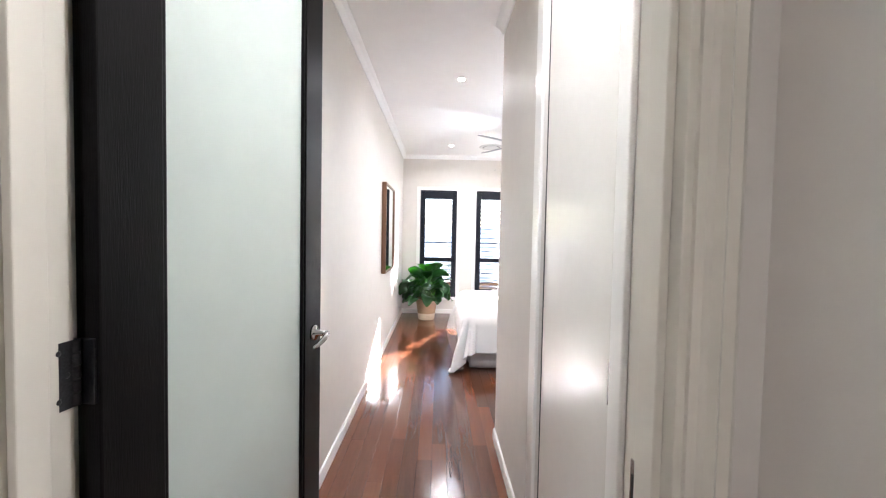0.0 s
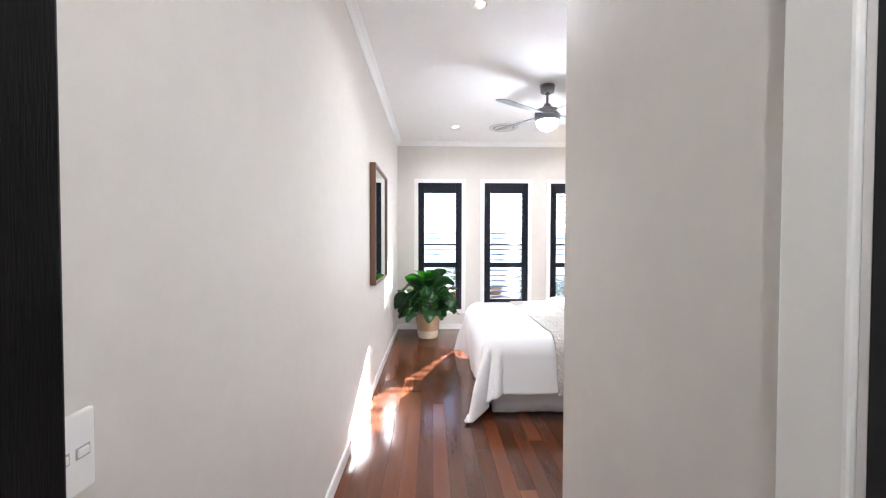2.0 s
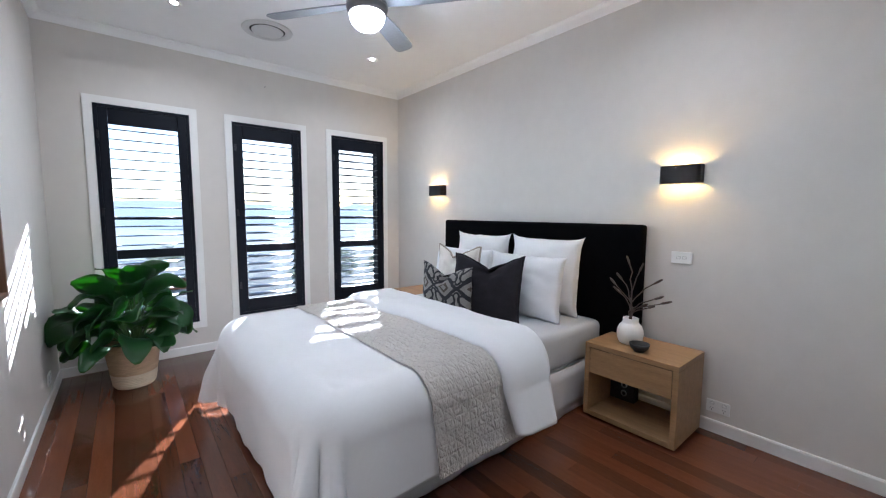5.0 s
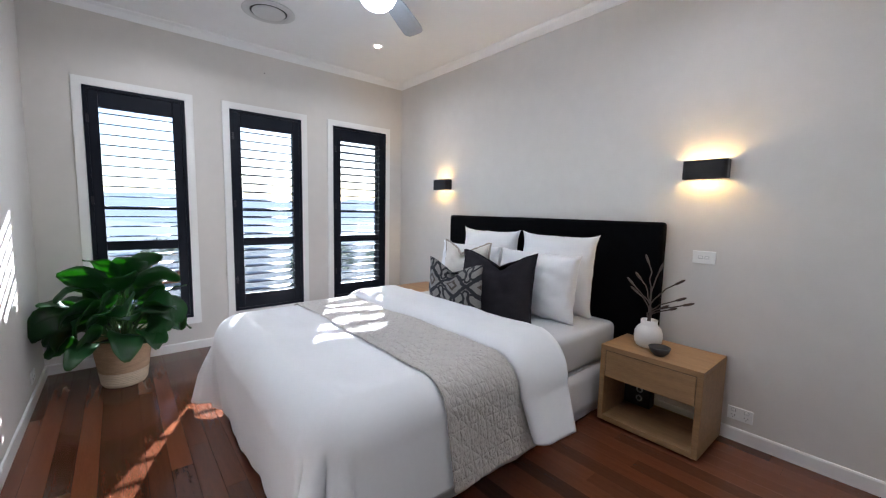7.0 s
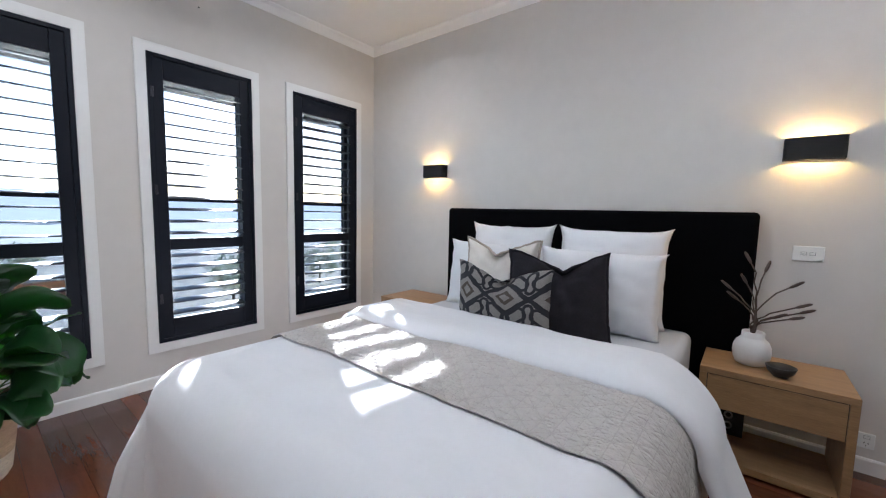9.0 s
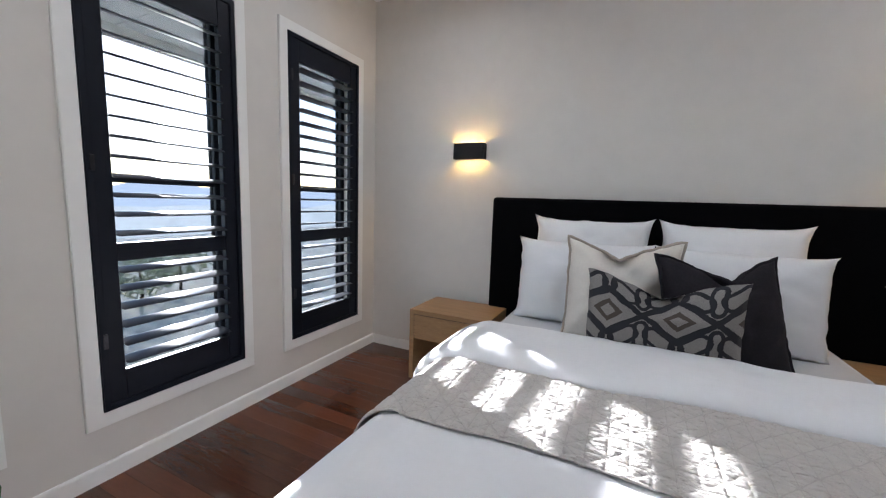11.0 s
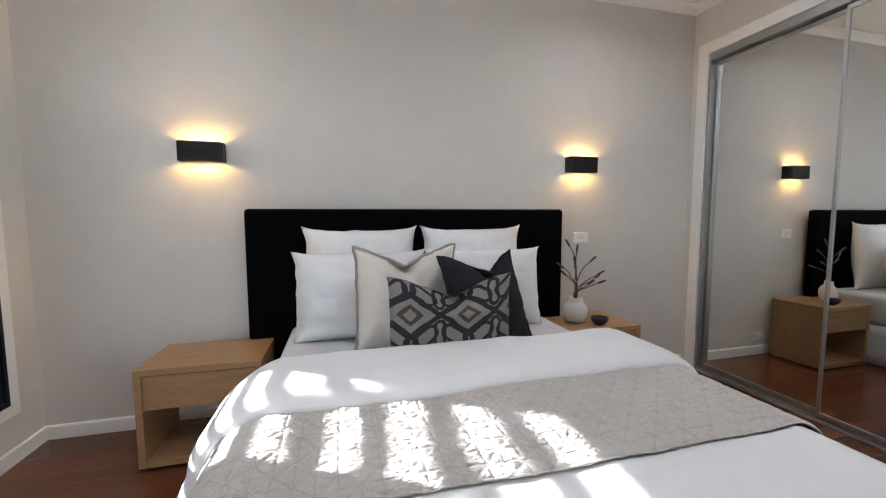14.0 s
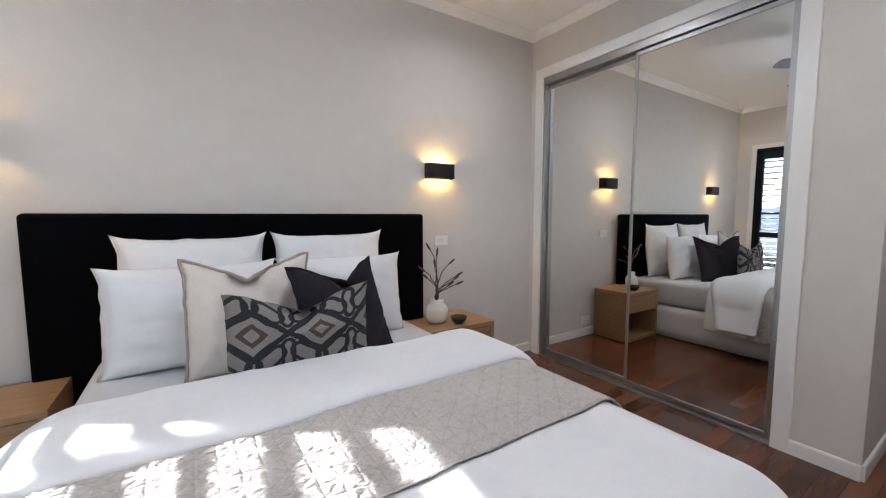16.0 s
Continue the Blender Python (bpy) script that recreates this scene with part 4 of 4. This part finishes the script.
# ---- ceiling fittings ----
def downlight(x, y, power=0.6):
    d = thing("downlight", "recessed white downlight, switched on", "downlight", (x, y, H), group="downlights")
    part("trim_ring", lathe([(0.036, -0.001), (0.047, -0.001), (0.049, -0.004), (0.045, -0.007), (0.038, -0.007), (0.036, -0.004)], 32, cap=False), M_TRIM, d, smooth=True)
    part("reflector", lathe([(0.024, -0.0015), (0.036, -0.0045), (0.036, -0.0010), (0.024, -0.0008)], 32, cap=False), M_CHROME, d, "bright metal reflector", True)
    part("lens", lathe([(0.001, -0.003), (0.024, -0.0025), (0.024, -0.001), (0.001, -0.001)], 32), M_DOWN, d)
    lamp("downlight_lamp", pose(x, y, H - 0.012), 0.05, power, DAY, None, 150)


for x, y in ((0.512, 4.15), (0.508, 6.64), (2.025, 6.64), (2.025, 4.15)):
    downlight(x, y)
# Out of view; continues the row's spacing, added to brighten the passage.
downlight(0.512, 1.66, 0.85)
# Added lamp, unseen in the hall behind the start, to brighten the doorway.
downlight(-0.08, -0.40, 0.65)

vent = thing("ceiling_vent", "round white ceiling air diffuser", "air vent", (1.113, 6.66, H))
part("outer_ring", lathe([(0.128, -0.001), (0.182, -0.001), (0.184, -0.005), (0.176, -0.009), (0.142, -0.014), (0.132, -0.012), (0.128, -0.004)], 48, cap=False), M_VENT, vent, smooth=True)
# Black disc on the ceiling paints the shade inside the duct.
part("throat_shade", lathe([(0.001, -0.002), (0.130, -0.002), (0.130, -0.001), (0.001, -0.001)], 40), M_SLOT, vent)
part("disc", lathe([(0.001, -0.019), (0.095, -0.018), (0.112, -0.014), (0.116, -0.010), (0.108, -0.008), (0.001, -0.008)], 48), M_VENT, vent, smooth=True)

fan = thing("ceiling_fan", "four-blade pewter ceiling fan with lit glass globe", "ceiling fan", (1.275, 5.355, H))
part("canopy", lathe([(0.052, -0.065), (0.060, -0.060), (0.068, 0.0), (0.030, 0.0)], 40), M_FANMETAL, fan, smooth=True)
part("collar", lathe([(0.018, -0.080), (0.036, -0.066), (0.034, -0.062), (0.012, -0.064)], 32), M_CHROME, fan, smooth=True)
part("rod", lathe([(0.011, -0.20), (0.011, -0.06)], 20), M_FANMETAL, fan, smooth=True)
part("coupling", lathe([(0.050, -0.215), (0.044, -0.205), (0.028, -0.165), (0.013, -0.160)], 32), M_FANMETAL, fan, smooth=True)
part("motor_housing", lathe([(0.060, -0.325), (0.104, -0.318), (0.112, -0.300), (0.114, -0.250), (0.108, -0.225), (0.080, -0.212), (0.020, -0.210)], 48), M_FANMETAL, fan, smooth=True)
part("trim_band", lathe([(0.1135, -0.284), (0.1155, -0.283), (0.1155, -0.278), (0.1135, -0.277)], 48, cap=False), M_CHROME, fan, smooth=True)
part("globe", lathe([(0.001, -0.408), (0.030, -0.405), (0.058, -0.393), (0.080, -0.374), (0.094, -0.348), (0.098, -0.322), (0.06, -0.320)], 48), M_GLOBE, fan, "lit frosted glass globe", True)
BL, BA0 = 0.60, 36
for k in range(4):
    bm = bmesh.new()
    prof = [(0.09, 0.036), (0.16, 0.046), (0.28, 0.056), (0.45, 0.063), (0.54, 0.064), (0.575, 0.058), (0.592, 0.044), (0.598, 0.02)]
    top = [bm.verts.new((r, w, 0.004)) for r, w in prof] + [bm.verts.new((r, -w, 0.004)) for r, w in prof[::-1]]
    bot = [bm.verts.new((v.co.x, v.co.y, -0.003)) for v in top]
    bm.faces.new(top), bm.faces.new(bot[::-1])
    for i in range(len(top)):
        bm.faces.new((top[i], bot[i], bot[(i + 1) % len(top)], top[(i + 1) % len(top)]))
    bl = part("blade", bm, M_BLADE, fan)
    bl.matrix_basis = pose(0, 0, -0.262, 0, 0, BA0 + 90 * k) @ pose(0, 0, 0, -13, 0, 0) @ Matrix.Diagonal((1.05, 1, 1, 1))
d = bpy.data.lights.new("fan_globe_lamp", "POINT")
d.energy, d.color, d.shadow_soft_size = 1.2, (0.96, 0.98, 1.0), 0.08
new("fan_globe_lamp", d).location = (1.275, 5.355, H - 0.47)

# ---- switches and outlets ----
def plate(name, label, category, m, w, h, kind):
    p = thing(name, label, category)
    p.matrix_basis = m
    part("cover_plate", box(-w / 2, w / 2, -0.009, 0.0, -h / 2, h / 2, 0.003), M_PLASTIC, p)
    for x in (-0.016, 0.016) if kind == "switch" else (-0.030, 0.030):
        z = 0.0 if kind == "switch" else 0.018
        # Grey plate added behind the rocker to paint the dark gap round it.
        part("rocker_gap", box(x - 0.0112, x + 0.0112, -0.0098, -0.0088, z - 0.0082, z + 0.0082), M_ALU, p)
        r = part("rocker", box(x - 0.009, x + 0.009, -0.012, -0.0085, z - 0.006, z + 0.006, 0.002), M_PLASTIC, p)
        if kind == "outlet":
            for dx, dz, tilt in ((-0.007, -0.010, 30), (0.007, -0.010, -30), (0.0, -0.022, 0)):
                s = part("pin_slot", box(-0.0012, 0.0012, -0.0096, -0.0085, -0.004, 0.004), M_SLOT, r)
                s.matrix_basis = pose(x + dx, 0, dz, 0, tilt, 0)
    return p


plate("light_switch", "white double light switch above the bedside table", "light switch", pose(XE, 4.223, 1.018, 0, 0, 90) @ pose(0, 0, 0, 0, 0, 180), 0.116, 0.073, "switch")
plate("power_outlet", "white double power outlet near the baseboard", "power outlet", pose(XE, 3.983, 0.158, 0, 0, -90), 0.116, 0.073, "outlet")
plate("power_outlet", "white power outlet low beside the plant", "power outlet", pose(XW, 6.90, 0.175, 0, 0, 90), 0.116, 0.073, "outlet")
plate("light_switch", "white light switch behind the open door", "light switch", pose(XW, 2.36, 0.985, 0, 0, 90), 0.073, 0.116, "switch")

nail = tagged(mesh_ob("nail", lathe([(0.0012, 0), (0.0012, 0.010), (0.0045, 0.0105), (0.0045, 0.013), (0.0005, 0.0135)], 12), M_DARKMETAL), "small dark steel nail in the grey wall above the windows", "nail")
nail.matrix_basis = pose(1.28, YN, 2.481, 90, 0, 0)

# ---- plant ----
plant = thing("potted_plant", "leafy green peace lily in a woven basket", "plant", (0.165, 6.955, 0))
PH = 0.335
part("basket", lathe([(0.134, 0.10), (0.139, 0.105), (0.147, 0.16), (0.158, 0.23), (0.168, 0.30), (0.172, PH), (0.165, PH), (0.150, 0.20), (0.12, 0.10)], 56, cap=False), M_BASKET, plant, "woven brown seagrass basket", True)
part("basket_base", lathe([(0.02, 0.0), (0.118, 0.0), (0.125, 0.012), (0.135, 0.10), (0.128, 0.101), (0.02, 0.02)], 56), M_BASKET2, plant, "pale woven base", True)
for i, z in enumerate([0.02 + 0.0125 * k for k in range(25)]):
    r = 0.1265 + (0.172 - 0.1265) * (z / PH) + 0.0005
    part("weave_band", lathe([(r - 0.003, z), (r + 0.0018, z + 0.004), (r - 0.003, z + 0.009)], 56, cap=False), M_BASKET2 if z < 0.10 else M_BASKET, plant, "", True)
part("soil", lathe([(0.01, 0.28), (0.155, 0.28), (0.155, 0.29), (0.01, 0.30)], 32), M_SOIL, plant)
for a in (20, 200):
    x, y = math.cos(radians(a)), math.sin(radians(a))
    part("handle", tube([(x * 0.170 - y * 0.03, y * 0.170 + x * 0.03, PH - 0.03), (x * 0.174 - y * 0.028, y * 0.174 + x * 0.028, PH + 0.05), (x * 0.174, y * 0.174, PH + 0.075), (x * 0.174 + y * 0.028, y * 0.174 - x * 0.028, PH + 0.05), (x * 0.170 + y * 0.03, y * 0.170 - x * 0.03, PH - 0.03)], 0.006, 8), M_BASKET, plant, "", True)


def leaf(az, reach, top, L, W, droop, rnd):
    """A stem that rises and leans out, and a lance-shaped blade that arches over."""
    out = Vector((math.cos(az), math.sin(az), 0))
    p0 = out * 0.05 + Vector((0, 0, 0.29))
    p1 = out * reach * 0.5 + Vector((0, 0, 0.29 + (top - 0.29) * 0.75))
    p2 = out * reach + Vector((0, 0, top))
    st = []
    for k in range(7):
        t = k / 6
        st.append(p0 * (1 - t) ** 2 + p1 * 2 * t * (1 - t) + p2 * t * t)
    part("stem", tube(st, [0.005 - 0.0004 * k for k in range(7)], 6), M_STEM, plant, "", True)
    d = (st[-1] - st[-2]).normalized()
    side = Vector((0, 0, 1)).cross(out).normalized()
    tw = rnd.uniform(-1.0, 1.0)
    bm = bmesh.new()
    n, rows, pos = 12, [], p2.copy()
    el = math.asin(max(-1, min(1, d.z)))
    for k in range(n + 1):
        t = k / n
        w = W * (math.sin(math.pi * min(1, t * 0.96 + 0.02)) ** 0.62) * (1.12 - 0.38 * t) + 0.001
        e = el - droop * t
        fwd = out * math.cos(e) + Vector((0, 0, math.sin(e)))
        up = side.cross(fwd) * -1
        sd = (side * math.cos(tw) + up * math.sin(tw)).normalized()
        nr = fwd.cross(sd)
        cup = 0.22
        row = []
        for q in (-1, -0.5, 0, 0.5, 1):
            ripple = 0.006 * math.sin(t * 17 + q * 2) * abs(q)
            row.append(bm.verts.new(pos + sd * w * q + nr * (cup * w * abs(q) ** 1.5 + ripple)))
        rows.append(row)
        pos = pos + fwd * (L / n)
    for a, b in zip(rows, rows[1:]):
        for i in range(4):
            bm.faces.new((a[i], a[i + 1], b[i + 1], b[i]))
    ob = part("leaf", bm, M_LEAF, plant, "", True)
    m = ob.modifiers.new("thick", "SOLIDIFY")
    m.thickness = 0.0012


rnd = random.Random(5)
k = 0
for ringn, cnt, reach, top, L, W, droop in ((0, 6, 0.06, 0.68, 0.23, 0.105, 1.1), (1, 11, 0.12, 0.62, 0.25, 0.112, 1.7), (2, 13, 0.18, 0.53, 0.26, 0.115, 2.1), (3, 13, 0.19, 0.42, 0.24, 0.110, 2.0), (4, 7, 0.10, 0.46, 0.20, 0.105, 1.9), (5, 7, 0.25, 0.55, 0.21, 0.085, 0.9), (6, 6, 0.22, 0.36, 0.23, 0.085, 1.1)):
    for i in range(cnt):
        az = 2 * math.pi * (i + rnd.uniform(-0.42, 0.42)) / cnt + ringn * 0.4
        sc = 0.82 if math.sin(az) > 0.5 else 1.0
        leaf(az, reach * sc * rnd.uniform(0.8, 1.15), top * rnd.uniform(0.88, 1.08), L * rnd.uniform(0.75, 1.2) * sc, W * rnd.uniform(0.75, 1.1), droop * rnd.uniform(0.6, 1.35), rnd)

# ---- outside ----
# the yard behind the house, then the land falls away into a valley and runs on to the horizon
g = bmesh.new()
prof = [(-60, -0.62), (7.5, -0.62), (24, -0.75), (27, -1.6), (60, -12), (140, -26), (600, -30), (4000, -30)]
lines = [[g.verts.new((x, y, z)) for x in (-3000, -200, -30, 30, 200, 3000)] for y, z in prof]
for a, b in zip(lines, lines[1:]):
    for i in range(5):
        g.faces.new((a[i], a[i + 1], b[i + 1], b[i]))
tagged(mesh_ob("ground", g, M_GRASS), "pale dry grass yard falling away to a valley", "ground", kind="structure")


def ridge(name, dist, foot, base, height, span, mat, seed, label):
    bm = bmesh.new()
    n = 120
    rows = [[], [], []]
    for i in range(n + 1):
        x = -span + 2 * span * i / n
        h = base + height * (0.6 + 0.5 * noise.noise(Vector((x / dist * 4, seed, 0))) + 0.2 * noise.noise(Vector((x / dist * 15, seed, 4))) + 0.06 * noise.noise(Vector((x / dist * 60, seed, 9))))
        for row, y, z in zip(rows, (dist - 60, dist, dist + 200), (foot, h, foot)):
            row.append(bm.verts.new((x, y, z)))
    for a, b in zip(rows, rows[1:]):
        for i in range(n):
            bm.faces.new((a[i], a[i + 1], b[i + 1], b[i]))
    return tagged(mesh_ob(name, bm, mat, smooth=True), label, "hills", kind="structure")


# Distance haze is painted on: both ridge materials give off a pale glow.
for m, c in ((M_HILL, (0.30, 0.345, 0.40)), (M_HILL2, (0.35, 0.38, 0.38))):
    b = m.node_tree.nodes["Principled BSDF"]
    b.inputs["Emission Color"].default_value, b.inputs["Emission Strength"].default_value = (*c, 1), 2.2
ridge("backdrop_far", 900, -40, -6, 44, 1800, M_HILL, 3.0, "blue hills on the horizon, haze painted in as a glow")
ridge("backdrop_near", 230, -40, -12, 9, 700, M_HILL2, 8.0, "wooded slope across the valley, haze painted in as a glow")

# deep eave over the windows
ev = tagged(new("roof_eave"), "deep white-lined eave with a dark metal gutter above the windows", "eave", kind="structure")
EV = YN + 1.93
part("soffit", box(-4.0, 7.0, YN + 0.181, EV - 0.02, 2.47, 2.482), M_CEIL, ev, "white soffit lining")
for k in range(1, 9):
    part("soffit_batten", box(-4.0 + 1.2 * k, -3.965 + 1.2 * k, YN + 0.182, EV - 0.02, 2.462, 2.4699), M_CEIL, ev)
part("fascia", box(-4.0, 7.0, EV - 0.019, EV, 2.365, 2.64), M_TRIM, ev, "white fascia board")
part("gutter", extrude_profile([(0, 0), (0.085, 0), (0.10, 0.02), (0.115, 0.10), (0.11, 0.105), (0.095, 0.02), (0, 0.012)], (7.0, EV + 0.001, 2.53), (-4.0, EV + 0.001, 2.53)), M_SHUTTER, ev, "dark metal gutter")
roof = bmesh.new()
rv = [roof.verts.new((x, y, z)) for z in (0.0, 0.04) for x, y in ((-4.0, EV + 0.03), (7.0, EV + 0.03), (7.0, YN - 3.0), (-4.0, YN - 3.0))]
for v in rv:
    v.co.z += 2.645 + (EV + 0.03 - v.co.y) * 0.22
for q in ((0, 1, 2, 3), (4, 5, 6, 7), (0, 1, 5, 4), (1, 2, 6, 5), (2, 3, 7, 6), (3, 0, 4, 7)):
    roof.faces.new([rv[k] for k in q])
part("roof_sheet", roof, M_ALU, ev, "metal roof sheet")

gw = thing("garden_wall", "low terracotta-coloured garden wall in the yard", "garden wall", (0, 0, -0.75))
part("wall", box(-3.0, 2.6, 15.0, 15.25, 0, 0.42, 0.02), M_BRICK, gw)
part("capping", box(-3.05, 2.65, 14.97, 15.28, 0.42, 0.47, 0.01), M_ROOFW, gw, "pale capping")


def shrub(x, y, r, h, seed):
    t = thing("shrub", "small pale green garden shrub", "shrub", (x, y, -0.72), group="garden shrubs")
    part("trunk", tube([(0, 0, 0), (0.02, 0.01, h * 0.4), (0, 0.02, h * 0.7)], [0.03, 0.022, 0.012], 8), M_TWIG, t)
    q = random.Random(seed)
    bm = bmesh.new()
    for _ in range(420):
        d = Vector((q.gauss(0, 1), q.gauss(0, 1), q.gauss(0, 1))).normalized() * q.uniform(0.45, 1.0)
        c = Vector((d.x * r, d.y * r, h * 0.65 + d.z * h * 0.42))
        a = Vector((q.uniform(-1, 1), q.uniform(-1, 1), q.uniform(-1, 1))).normalized()
        b = a.orthogonal().normalized()
        l, w = q.uniform(0.05, 0.11), q.uniform(0.015, 0.03)
        bm.faces.new([bm.verts.new(c + a * l), bm.verts.new(c + b * w), bm.verts.new(c - a * l), bm.verts.new(c - b * w)])
    part("crown", bm, M_SHRUB, t)


for k, (x, y, r, h) in enumerate(((3.6, 12.5, 0.5, 0.9), (4.6, 13.2, 0.6, 1.0), (5.8, 12.8, 0.55, 0.9), (7.0, 13.5, 0.7, 1.2), (1.2, 19.5, 0.6, 0.8), (-1.6, 20.5, 0.7, 0.8))):
    shrub(x, y, r, h, k + 40)

# ---- floor boards, last ----
rnd = random.Random(21)
bw = 0.0885
meshes = {}


def board_mesh(length):
    key = round(length, 2)
    if key not in meshes:
        bm = bmesh.new()
        w, l, t, c = bw - 0.0008, key - 0.001, 0.018, 0.0006
        o = [(-w / 2, -t), (-w / 2, -c), (-w / 2 + c, 0), (w / 2 - c, 0), (w / 2, -c), (w / 2, -t)]
        ends = [[bm.verts.new((x, y, z)) for x, z in o] for y in (0, l)]
        for i in range(6):
            j = (i + 1) % 6
            bm.faces.new((ends[0][i], ends[0][j], ends[1][j], ends[1][i]))
        bm.faces.new(ends[0][::-1]), bm.faces.new(ends[1])
        bmesh.ops.recalc_face_normals(bm, faces=bm.faces)
        me = bpy.data.meshes.new("board")
        bm.to_mesh(me)
        bm.free()
        me.materials.append(M_FLOOR)
        meshes[key] = me
    return meshes[key]


x = XW - 0.02
while x < XE + 0.05:
    inside = x < XP + 0.02
    y = -1.6 if inside else 2.66
    first = True
    while y < YN - 0.01:
        l = rnd.choice((0.9, 1.2, 1.5, 1.8, 2.1, 2.4)) * (rnd.uniform(0.3, 1.0) if first else 1.0)
        l = round(min(l, YN - y), 2)
        if YN - y - l < 0.15:
            l = round(YN - y, 2)
        b = new("board", board_mesh(l))
        b.parent = floor
        b.matrix_basis = pose(x + bw / 2, y, 0.0)
        y += l
        first = False
    x += bw
